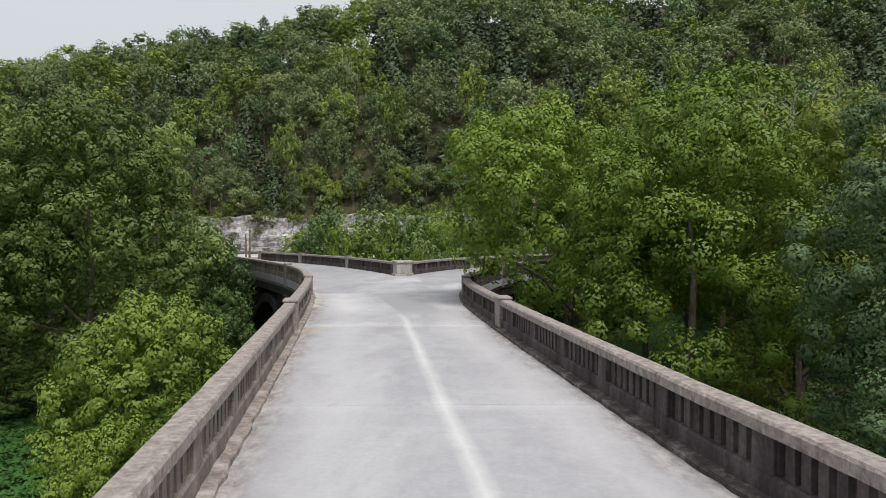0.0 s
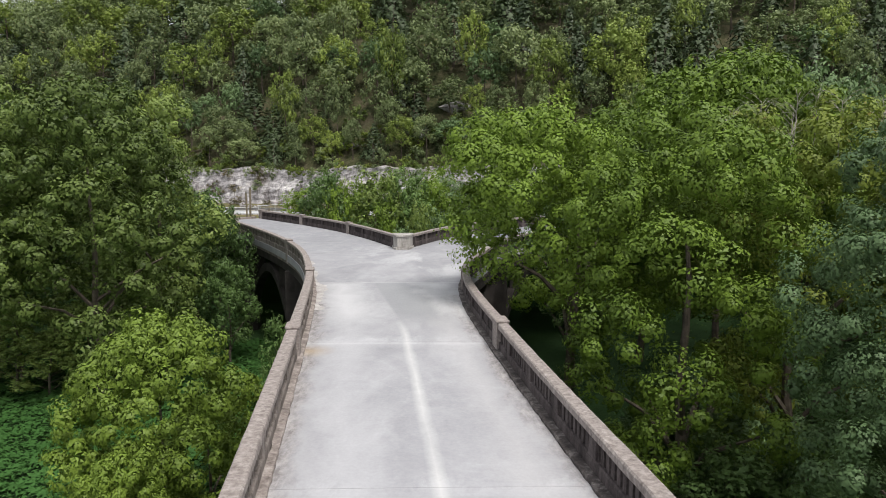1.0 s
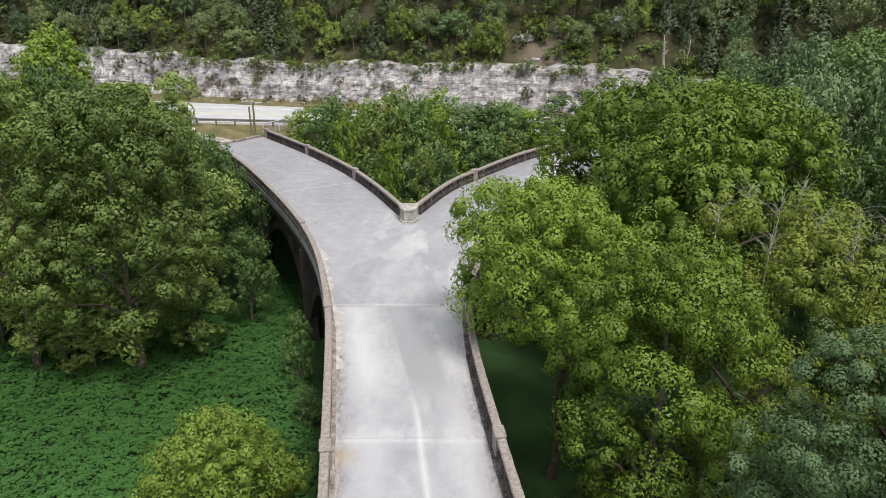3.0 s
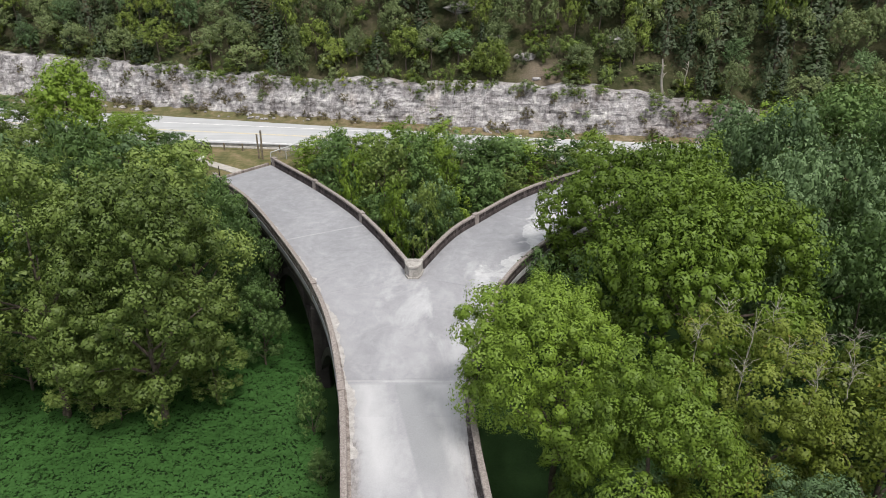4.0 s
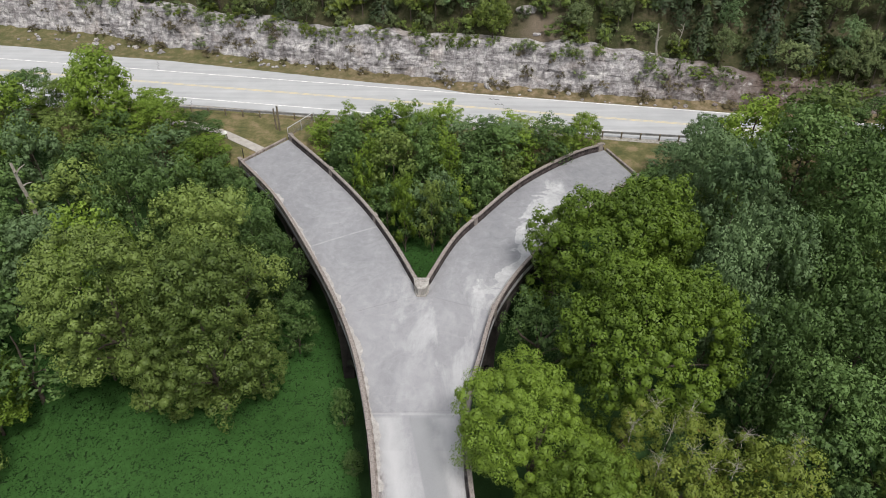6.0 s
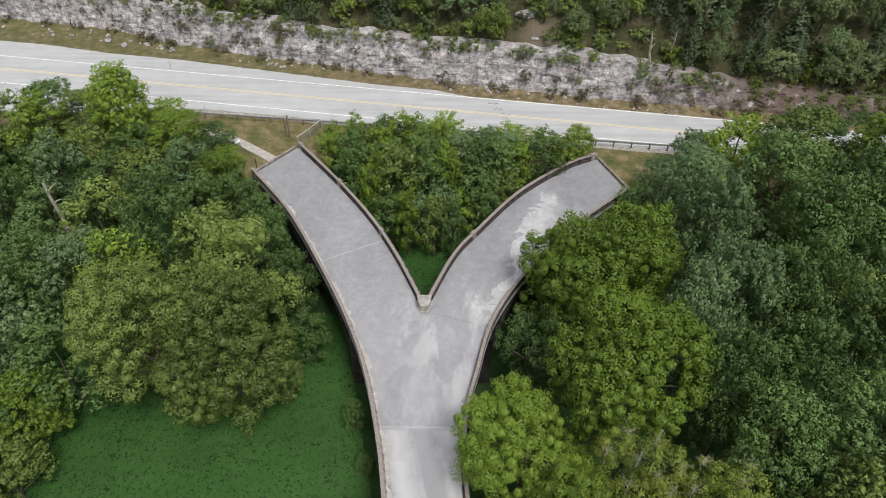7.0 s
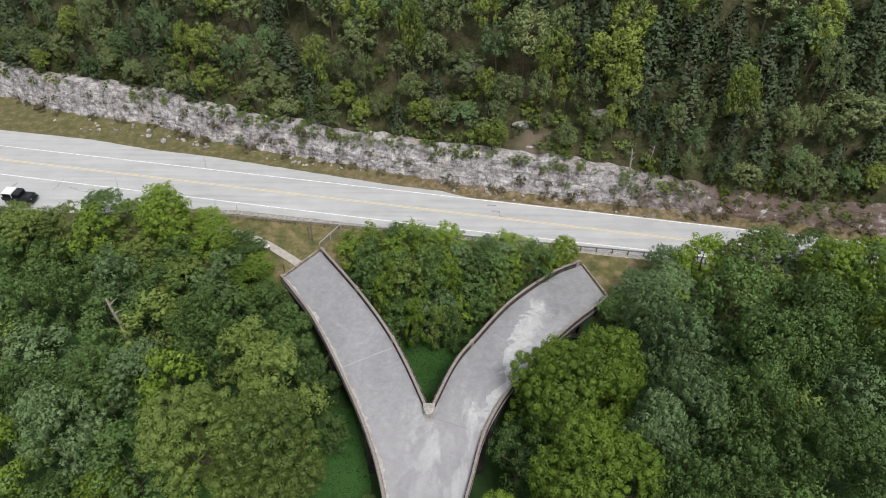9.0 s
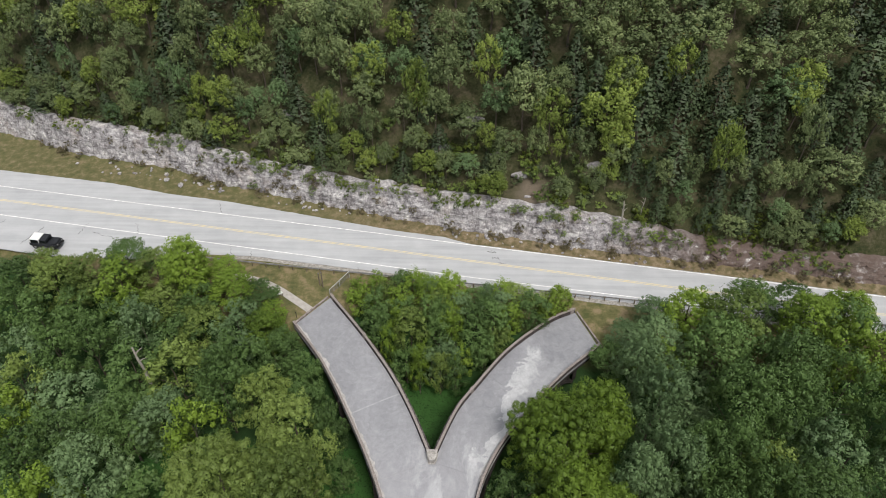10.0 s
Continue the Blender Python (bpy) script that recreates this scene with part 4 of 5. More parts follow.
# the trees nearest to the bridge, each grown for its place: material, seed, x, y, top, radius, the crown's foot over the ground, clump, leaves, leaf, boughs
GROWN = [
    (LEAF_BRIGHT, 201, 4.7, 25.4, 7.1, 4.3, 6.2, 0.44, 330, 0.122, 24, "bright green leafy tree overhanging the bridge deck"),
    (LEAF_BRIGHT, 202, 7.4, 20.4, 6.7, 3.6, 1.2, 0.42, 330, 0.116, 23, "bright green tree leaning out beside the parapet"),
    (LEAF_MAPLE, 203, 12.6, 31.4, 10.0, 5.8, 7.0, 0.50, 160, 0.20, 19, "broad bright green maple beside the bridge arm"),
    (LEAF_MAPLE, 204, 11.9, 41.0, 9.0, 6.3, 4.6, 0.50, 140, 0.215, 20, "broad bright green maple beside the bridge arm"),
    (LEAF_MAPLE, 213, 16.0, 44.9, 8.4, 4.0, 4.6, 0.50, 130, 0.215, 14, "bright green maple behind a broader one"),
    (LEAF_DARK, 205, 6.9, 36.2, 4.6, 3.4, 2.6, 0.44, 90, 0.17, 11, "dark green tree in the shade of a broad maple"),
    (LEAF_YELLOW, 206, 11.9, 22.6, 7.5, 3.9, 3.0, 0.42, 240, 0.125, 15, "yellowing tree with bare twigs in its crown"),
    (LEAF_YELLOW, 207, 16.8, 21.0, 6.9, 3.7, 3.0, 0.42, 150, 0.165, 14, "yellowing tree with bare twigs in its crown"),
    (LEAF_SILVER, 208, 11.4, 13.6, 6.5, 4.0, 0.8, 0.40, 420, 0.088, 20, "grey-green tree with drooping boughs"),
    (LEAF_SILVER, 209, 18.4, 15.6, 5.4, 4.0, 1.0, 0.44, 130, 0.16, 15, "grey-green tree with drooping boughs"),
    (LEAF_OAK, 210, -17.6, 34.5, 9.4, 5.2, 2.4, 0.50, 160, 0.19, 24, "broad olive green oak on the creeper-covered flat"),
    (LEAF_OAK, 211, -23.7, 34.6, 10.2, 4.9, 6.0, 0.50, 160, 0.19, 21, "broad olive green oak on the creeper-covered flat"),
    (LEAF_BRIGHT, 214, -36.2, 65.2, 9.9, 3.1, 1.0, 0.50, 70, 0.25, 38, "tall full-crowned green tree beside the highway"),
    (LEAF_BRIGHT, 215, 29.4, 60.2, 7.4, 3.3, 0.8, 0.50, 60, 0.26, 24, "bright green tree beside the highway"),
    (LEAF_BRIGHT, 216, 49.4, 60.4, 7.2, 3.6, 0.8, 0.50, 60, 0.26, 26, "bright green tree beside the highway"),
    (LEAF_OAK, 212, -17.4, 41.6, 9.0, 4.7, 1.4, 0.50, 110, 0.21, 16, "olive green tree behind a broad oak"),
]
NAMED = [
    (K_GREY, 18.8, 36.3, 10.0, 3.2, "grey-green tree among darker trees"),
    (K_GREY, 22.9, 38.9, 10.0, 3.4, "grey-green tree among darker trees"),
    (K_GREY, 22.7, 46.2, 11.1, 3.8, "tall grey-green tree among darker trees"),
    (K_GREY, 21.9, 51.8, 9.7, 3.4, "tall grey-green tree among darker trees"),
    (K_DARK, 21.0, 31.2, 8.3, 3.2, "dark green tree in dense woodland"),
    (K_DARK, 27.2, 40.2, 8.4, 3.6, "dark green tree in dense woodland"),
    (K_DARK, 29.6, 39.4, 10.4, 3.5, "dark green tree in dense woodland"),
    (K_DARK, 31.7, 45.6, 11.5, 4.3, "tall dark green tree in dense woodland"),
    (K_DARK, 32.3, 36.0, 9.0, 3.6, "dark green tree in dense woodland"),
    (K_DARK, 26.6, 33.0, 7.6, 3.6, "dark green tree in dense woodland"),
    (K_DARK, 23.0, 27.0, 7.2, 3.6, "dark green tree in dense woodland"),
    (K_DARK, 28.4, 27.0, 8.6, 4.0, "dark green tree in dense woodland"),
    (K_DARK, 37.6, 46.6, 9.9, 4.4, "dark green tree in dense woodland"),
    (K_DARK, 37.4, 36.0, 8.2, 4.2, "dark green tree in dense woodland"),
    (K_DARK, 31.2, 53.4, 10.6, 4.3, "tall dark green tree beside the highway"),
    (K_GREY, 25.4, 57.0, 5.4, 3.4, "grey-green tree beside the highway"),
    (K_DARK, 43.4, 62.6, 6.6, 3.0, "dark green tree beside the highway"),
    (K_DARK, 37.6, 62.0, 7.6, 3.5, "dark green tree beside the highway"),
    (K_BRIGHT, 43.6, 58.0, 9.4, 3.8, "tall green tree beside the highway"),
    (K_DARK, 41.0, 53.0, 8.6, 4.2, "dark green tree beside the highway"),
    (K_DARK, -22.3, 56.9, 3.0, 2.1, "dark green tree beside the bridge arm"),
    (K_BRIGHT, -24.4, 61.0, 2.6, 2.1, "bright green tree beside the bridge arm"),
    (K_GREY, 25.2, 60.8, 5.3, 2.6, "grey-green tree beside the highway"),
    (K_GREY, 21.2, 57.6, 4.0, 2.5, "grey-green tree beside the highway"),
    (K_DARK, -14.7, 44.8, 2.6, 2.5, "dark green tree beside the bridge arm"),
    (K_DARK, -12.8, 40.6, -0.4, 1.9, "low dark green tree beside the bridge arm"),
    (K_DARK, 19.4, 55.0, 3.2, 2.6, "low dark green tree beside the bridge arm"),
    (K_DARK, -17.2, 47.2, 4.2, 3.1, "dark green tree beside the bridge arm"),
    (K_DARK, -19.0, 52.4, 3.2, 2.7, "dark green tree beside the bridge arm"),
    (K_DARK, -23.2, 55.2, 3.4, 2.9, "dark green tree beside the bridge arm"),
    (K_OLIVE, -22.6, 47.6, 5.6, 3.8, "olive green tree in dense woodland"),
    (K_DARK, -27.4, 48.0, 9.2, 3.6, "tall dark green tree with soft drooping foliage"),
    (K_GREY, -34.0, 44.6, 5.0, 3.9, "grey-green tree in dense woodland"),
    (K_DARK, -38.0, 43.6, 5.4, 3.8, "dark green tree in dense woodland"),
    (K_GREY, -38.4, 36.2, 8.2, 4.0, "grey-green tree at the edge of a clearing"),
    (K_DARK, -37.4, 30.4, 2.6, 3.7, "dark green tree at the edge of a clearing"),
    (K_BRIGHT, -24.9, 58.2, 3.8, 3.0, "bright green tree beside the bridge arm"),
    (K_BRIGHT, -29.7, 63.6, 5.4, 3.2, "green tree beside the footpath"),
    (K_DARK, -26.4, 63.6, 3.6, 2.7, "dark green tree beside the footpath"),
    (K_BRIGHT, -31.6, 66.8, 5.0, 2.6, "green tree overhanging the footpath"),
    (K_DARK, -34.6, 62.4, 4.6, 2.8, "dark green tree beside the footpath"),
    (K_OLIVE, -38.6, 62.2, 5.2, 3.0, "olive green tree beside the highway"),
    (K_OLIVE, -58.4, 69.6, 3.7, 2.3, "olive green tree in front of the parked car"),
    (K_OLIVE, -33.4, 59.2, 3.6, 3.4, "olive green tree in dense woodland"),
    (K_OLIVE, -41.6, 67.4, 5.6, 3.2, "olive green tree beside the highway"),
    (K_DARK, -45.6, 68.6, 6.2, 3.4, "dark green tree beside the highway"),
    (K_OLIVE, -50.4, 66.6, 5.6, 3.8, "olive green tree beside the highway"),
    (K_OLIVE, -55.6, 66.0, 5.0, 4.0, "olive green tree beside the highway"),
    (K_DARK, -61.5, 67.4, 4.2, 3.8, "dark green tree beside the parked car"),
]
planted = []
for mt, seed, x, y, top, rad, base, puff, leaves, size, n, label in GROWN:
    h = top - ground_z(x, y)
    plant(tree_kind(seed, rad, h, base, n, puff, leaves, size, mt, droop=0.82, r=0.24, limbs=8, lean=-1.8 if seed == 201 else 0.0, gap=0.26 if mt == LEAF_OAK else 0.10), x, y, top, rad, 0.0, label)
    planted.append((x, y, rad))
for kinds, x, y, top, rad, label in NAMED:
    plant(kinds[rnd.randrange(len(kinds))], x, y, top, rad, rnd.uniform(0, 6.28), label)
    planted.append((x, y, rad))
for x, y, top, rad in ((-23.0, 36.8, 1.2, 3.2), (-27.4, 37.4, 0.4, 3.0), (-22.4, 35.2, -1.6, 2.5), (-18.6, 35.6, -2.0, 2.3), (-14.9, 36.4, -1.8, 2.2), (-20.3, 34.4, -3.4, 1.9)):
    plant(K_OLIVE[rnd.randrange(2)], x, y, top, rad, rnd.uniform(0, 6.28), "low olive green shrub in the shade of an oak", "shrub", "shrubs under the oaks", "shrub")
for kinds, x, y, top, rad, turn, label in (
        (K_BRIGHT, -33.6, 31.8, 1.6, 3.1, 0.4, "green tree at the edge of a clearing"),
        (K_OLIVE, -33.4, 26.4, 0.6, 3.0, 1.9, "low olive green tree at the edge of a clearing"),
        (K_DARK, -36.8, 25.6, 2.0, 3.3, 3.1, "dark green tree at the edge of a clearing")):
    plant(kinds[0], x, y, top, rad, turn, label)
plant(K_LIME[0], -7.7, 18.6, 0.9, 2.8, 2.7, "bright lime green sapling beside the parapet")
plant(K_LIME[0], -7.3, 15.6, -1.6, 1.7, 2.1, "bright lime green sapling beside the parapet")
plant(K_LIME[0], -8.2, 23.2, -3.0, 1.8, 1.4, "small bright green sapling below the bridge")


def free(x, y, rad):
    return all((x - a) ** 2 + (y - b) ** 2 > (0.52 * (rad + c)) ** 2 for a, b, c in planted)


def inside_left(x, y):
    if y > south_line(x) - (11 if x < -52 else 8 if x < -34 else 6) or x < -92:
        return False
    if -29.5 < x < -16 and y > 59:
        return False
    edge = np.interp(y, [0, 20, 30, 42, 50, 60], [-40, -40, -36, -24, -20, -27])
    return x < edge


def inside_right(x, y):
    if y > south_line(x) - 5 or x > 85:
        return False
    if x < 25 and y > 59:
        return False
    edge = np.interp(y, [-5, 15, 22, 30, 40, 50, 58, 62], [15, 14, 20, 20, 20, 20, 24, 26])
    return x > edge


for i in range(2600):
    x, y = rnd.uniform(-92, 85), rnd.uniform(4, 82)
    rad = rnd.uniform(3.0, 4.6)
    if abs(x) > 0.72 * y + 22 or not (inside_left(x, y) or inside_right(x, y)) or not free(x, y, rad):
        continue
    kinds = rnd.choices([W_DARK, W_OLIVE, W_GREY, W_BRIGHT], [4, 1.6, 2.8, 0.6] if x < 0 else [5, 2.0, 2.0, 0.8])[0]
    label = {id(W_DARK): "dark green tree in dense woodland", id(W_OLIVE): "olive green tree in dense woodland", id(W_GREY): "grey-green tree in dense woodland", id(W_BRIGHT): "bright green tree in dense woodland"}[id(kinds)]
    top = rnd.uniform(7.0, 11.0) if x > 30 and y > 40 else rnd.uniform(3.2, 7.6)
    plant(kinds[rnd.randrange(len(kinds))], x, y, top, rad, rnd.uniform(0, 6.28), label, group="valley woodland trees")
    planted.append((x, y, rad))

# the thicket between the bridge's arms
thicket = []
for i in range(500):
    x, y = rnd.uniform(-13.5, 13.5), rnd.uniform(54.3, 68)
    rad = rnd.uniform(1.2, 2.4)
    lo = np.interp(y, [51.5, 54, 58, 65, 68], [-5.6, -7.6, -10.5, -15, -14])
    hi = np.interp(y, [51.5, 54, 56.5, 61, 64, 68], [2.0, 3.6, 5.6, 10.5, 13.5, 14])
    if not (lo + 0.4 * rad < x < hi - 0.2 * rad) or y > south_line(x) - 3.2:
        continue
    if any((x - a) ** 2 + (y - b) ** 2 < (0.5 * (rad + c)) ** 2 for a, b, c in thicket):
        continue
    thicket.append((x, y, rad))
    top = rnd.uniform(1.8, 4.9) if y > 57.5 else rnd.uniform(0.0, 2.6)
    plant(K_LOW[rnd.choice((0, 0, 1, 2, 3, 4))], x, y, top, rad, rnd.uniform(0, 6.28), "leafy shrub in the thicket between the bridge arms", "shrub", "thicket shrubs", "shrub")
K_TIP = tree_kind(69, 1.5, 4.0, 0.1, 16, 0.34, 110, 0.15, LEAF_LIME, (0.28, 0.42), 0.95, 0.06)
plant(K_TIP, 13.7, 64.2, 3.7, 1.7, 0.3, "small bright green tree at the end of the bridge arm", name="sapling")
plant(K_TIP, 11.9, 62.8, 1.9, 1.3, 2.3, "small bright green tree at the end of the bridge arm", name="sapling")
for x, y, top, rad in ((-8.1, 33.0, -2.4, 0.9), (-7.0, 29.0, -4.6, 0.8)):
    plant(K_LOW[1], x, y, top, rad, rnd.uniform(0, 6.28), "small shrub growing against the bridge", "shrub", "shrubs along the bridge", "shrub")

for i in range(40):
    x, y = rnd.uniform(4.5, 17.0), rnd.uniform(9.0, 30.0)
    if x < 6.0 or y < 17.0:
        continue
    z = ground_z(x, y)
    plant(K_LOW[(1, 3, 4)[rnd.randrange(3)]], x, y, z + rnd.uniform(1.6, 4.6), rnd.uniform(1.2, 2.2), rnd.uniform(0, 6.28), "dark shrub in the undergrowth below the bridge", "shrub", "undergrowth shrubs", "shrub")

# ---- hillside woods ----
H_OAK = [tree_kind(100 + i, 3.0, 9.0, 2.9, 12, 0.48, 34, 0.30, LEAF_HILL, r=0.16, limbs=0) for i in range(5)]
H_LIME = [tree_kind(110 + i, 3.0, 9.0, 2.6, 12, 0.46, 36, 0.28, LEAF_POPLAR, r=0.16, limbs=0) for i in range(2)]
H_GREY = [tree_kind(115 + i, 3.0, 9.0, 2.9, 12, 0.50, 32, 0.31, LEAF_GREY, r=0.16, limbs=0) for i in range(2)]
H_CEDAR = [cedar_kind(120 + i, 1.9, 8.0, 16, 60, 0.42, LEAF_CEDAR) for i in range(2)]
H_SHRUB = [tree_kind(130 + i, 1.3, 2.6, 0.2, 5, 0.36, 15, 0.27, (LEAF_HILL, LEAF_OLIVE, LEAF_YELLOW)[i], r=0.05, limbs=0) for i in range(3)]
H_DRY = [tree_kind(134 + i, 1.3, 2.6, 0.2, 5, 0.36, 15, 0.22, (LEAF_DRY, LEAF_HILL)[i], r=0.05, limbs=0) for i in range(2)]
COARSE = {}
for kinds, seed, mt in ((H_OAK, 140, LEAF_HILL), (H_LIME, 150, LEAF_POPLAR), (H_GREY, 155, LEAF_GREY)):
    COARSE[id(kinds)] = [tree_kind(seed + i, 3.0, 9.0, 3.0, 11, 0.60, 21, 0.43, mt, r=0.16, limbs=0) for i in range(3)]
hill = []
far_leaves = []
count = 0
cells = {}
for i in range(14000):
    x = rnd.uniform(-105, 100)
    e = rnd.uniform(2.6, 56)
    y = cliff_y(x) + e
    if abs(x) > 0.70 * y + 6:
        continue
    rad = rnd.uniform(2.8, 4.6) if e > 18 else rnd.uniform(2.2, 3.9) if e > 9 else rnd.uniform(1.3, 2.4)
    key = (int(x // 4), int(y // 4))
    near = [q for a in (-1, 0, 1) for b in (-1, 0, 1) for q in cells.get((key[0] + a, key[1] + b), ())]
    if any((x - a) ** 2 + (y - b) ** 2 < (0.575 * (rad + c)) ** 2 for a, b, c in near):
        continue
    if e < 9 and rnd.random() < 0.2:
        continue
    if (21.5 < x < 27.5 and e < 6) or (7.5 < x < 14.5 and e < 7.5):
        continue
    cells.setdefault(key, []).append((x, y, rad))
    hill.append((x, y, rad, e))
hill.sort(key=lambda q: q[3])
for x, y, rad, e in hill:
    z = ground_z(x, y)
    kinds = rnd.choices([H_OAK, H_LIME, H_GREY, H_CEDAR], [6, 0.9, 1.2, 4] if x > 24 and e < 26 else [6, 1.7, 1.2, 2.8])[0]
    kind = kinds[rnd.randrange(len(kinds))]
    h = rnd.uniform(7.0, 10.5) * (0.55 if e < 6 else 0.75 if e < 10 else 1.0)
    label = {id(H_OAK): "green oak on the wooded hillside", id(H_LIME): "yellow-green tree on the wooded hillside", id(H_GREY): "grey-green tree on the wooded hillside", id(H_CEDAR): "dark cedar on the wooded hillside"}[id(kinds)]
    if count < 300:
        plant(kind, x, y, z + h, rad, rnd.uniform(0, 6.28), label, group="hillside trees", name="cedar" if kinds is H_CEDAR else "oak", foot=z - 0.2)
    else:
        kinds = COARSE.get(id(kinds), kinds)
        kind = kinds[rnd.randrange(len(kinds))]
        me = kind["crown"]
        co = np.empty(len(me.vertices) * 3, np.float32)
        me.vertices.foreach_get("co", co)
        co = co.reshape(-1, 3)
        a = rnd.uniform(0, 6.28)
        s = rad / kind["R"]
        ca, sa = math.cos(a) * s, math.sin(a) * s
        co = np.column_stack([co[:, 0] * ca - co[:, 1] * sa + x, co[:, 0] * sa + co[:, 1] * ca + y, co[:, 2] * h / kind["H"] + z])
        q = kind["soft"]
        q = np.column_stack([q[:, 0] * math.cos(a) - q[:, 1] * math.sin(a), q[:, 0] * math.sin(a) + q[:, 1] * math.cos(a), q[:, 2]])
        far_leaves.append((me.materials[0], co, rnd.uniform(-0.20, 0.20), q))
    count += 1
for mt in (LEAF_HILL, LEAF_POPLAR, LEAF_GREY, LEAF_CEDAR):
    group = [q for q in far_leaves if q[0] == mt]
    if group:
        ob = new("far_woods", leaf_mesh("far_woods", np.vstack([q[1] for q in group]), mt, np.vstack([q[3] for q in group])))
        tone = ob.data.attributes.new("tone", "FLOAT", "FACE")
        tone.data.foreach_set("value", np.concatenate([np.full(len(q[1]) // 3, q[2]) for q in group]).astype(np.float32))
        tagged(ob, "dense woods on the upper hillside", "woods", kind="stuff")

scrub = []
for i in range(430):
    x = rnd.uniform(-95, 90)
    e = rnd.uniform(1.7, 9.0)
    y = cliff_y(x) + e
    if abs(x) > 0.70 * y + 6:
        continue
    if (22.6 < x < 25.6 and e < 3.5) or (8.5 < x < 13.5 and 2.8 < e < 6.5 and rnd.random() < 0.45):
        continue
    z = ground_z(x, y)
    kind, tall, wide, turn = H_SHRUB[rnd.randrange(3)], rnd.uniform(1.0, 2.8), rnd.uniform(0.6, 1.4), rnd.uniform(0, 6.28)
    if -22 < x < 26:
        plant(kind, x, y, z + tall, wide, turn, "scrubby bush on the slope above the rock face", "shrub", "slope shrubs", "shrub", z - 0.1)
    else:
        scrub.append((kind, Matrix.Translation((x, y, z - 0.1)) @ Matrix.Rotation(turn, 4, "Z") @ Matrix.Diagonal((wide / 1.3, wide / 1.3, tall / 2.6, 1))))


def joined_scrub(mt):
    parts, softs = [], []
    for kind, m in scrub:
        me = kind["crown"]
        if me.materials[0] == mt:
            co = np.empty(len(me.vertices) * 3, np.float32)
            me.vertices.foreach_get("co", co)
            m = np.array(m)
            parts.append(co.reshape(-1, 3) @ m[:3, :3].T + m[:3, 3])
            softs.append(kind["soft"])
    tagged(new("slope_scrub", leaf_mesh("slope_scrub", np.vstack(parts), mt, np.vstack(softs))), "scrub on the slope above the rock face", "scrub", kind="stuff")


for mt in (LEAF_HILL, LEAF_OLIVE, LEAF_YELLOW):
    joined_scrub(mt)


for i in range(350):
    x = rnd.uniform(-95, 80) if i < 190 else rnd.uniform(22, 62) if i < 260 else rnd.uniform(-50, 24)
    if abs(x) > 0.70 * cliff_y(x) + 6:
        continue
    kind = H_SHRUB[rnd.randrange(3)]
    if i % 5 == 0:
        v, z, kind = rnd.uniform(-0.7, 0.2), 0.1, H_DRY[0]
    elif i % 4 == 0:
        f = rnd.uniform(0.2, 0.8)
        v, z, kind = 1.6 * f ** 1.3 - 0.15, f * cliff_h(x), H_DRY[rnd.randrange(2)]
    else:
        v, z = rnd.uniform(0.8, 2.3), cliff_h(x) - rnd.uniform(0.0, 1.1)
    plant(kind, x, cliff_y(x) + v, z + rnd.uniform(0.5, 1.4), rnd.uniform(0.35, 1.0), rnd.uniform(0, 6.28), "small bush rooted in the limestone ledges", "shrub", "ledge bushes", "bush", z - 0.2)


for x, y, top, rad in ((13.0, 86.4, 20.6, 2.6), (23.2, 89.0, 24.4, 3.0), (22.4, 84.0, 17.7, 2.4), (31.0, 91.0, 26.2, 2.4), (-14.3, 96.2, 22.6, 2.8), (-6.6, 90.8, 22.8, 2.2), (-20.6, 91.0, 17.4, 2.0), (37.4, 81.4, 19.3, 2.4), (48.0, 88.0, 25.0, 2.8)):
    plant(H_LIME[rnd.randrange(2)], x, y, top, rad, rnd.uniform(0, 6.28), "tall yellow-green tree standing out on the hillside", name="poplar", foot=ground_z(x, y) - 0.2)


# ---- creeper over the flat ----
def creeper():
    rng = np.random.default_rng(5)
    n = 330000
    x, y = rng.uniform(-44, 6, n), rng.uniform(2, 56, n)
    flat = (y < 46) & (x < -2.6 - 0.13 * y - np.maximum(0, y - 25) * 0.1)
    fork = (y > 42) & (x > np.interp(y, [42, 47, 52, 58], [-2.9, -5.0, -7.7, -11.5])) & (x < np.interp(y, [42, 47, 50.5, 56], [-2.0, 0.0, 2.2, 6.2]))
    keep = (flat | fork) & (rng.random(n) < np.clip((y - 2) / 8, 0, 1)) & (rng.random(n) < np.clip((x + 44) / 6, 0, 1))
    x, y = x[keep], y[keep]
    z = np.array([ground_z(a, b) for a, b in zip(x, y)])
    hum = np.array([noise.noise((a * 1.5, b * 1.5, 3)) for a, b in zip(x, y)])
    P = np.column_stack([x, y, z + 0.25 + 0.30 * hum + rng.uniform(-0.08, 0.08, len(x))])
    N = np.tile([0, 0, 1.2], (len(x), 1))
    v, soft = leaf_cards(P, N, rng.uniform(0.15, 0.29, len(x)), rng, 0.4)
    ob = new("creeper", leaf_mesh("creeper", v, LEAF_VINE, soft))
    tagged(ob, "dense green creeper carpeting the valley flat", "creeper", kind="stuff")


creeper()


# ---- beside the highway ----
def post_box(parent, name, x, y, z0, z1, w, material, label="", lean=0.0):
    bm = bmesh.new()
    box(bm, (w, w, z1 - z0), Matrix.Translation((x, y, (z0 + z1) / 2)) @ Matrix.Rotation(lean, 4, "Y"), w * 0.12)
    return part(name, bm, material, parent, label)


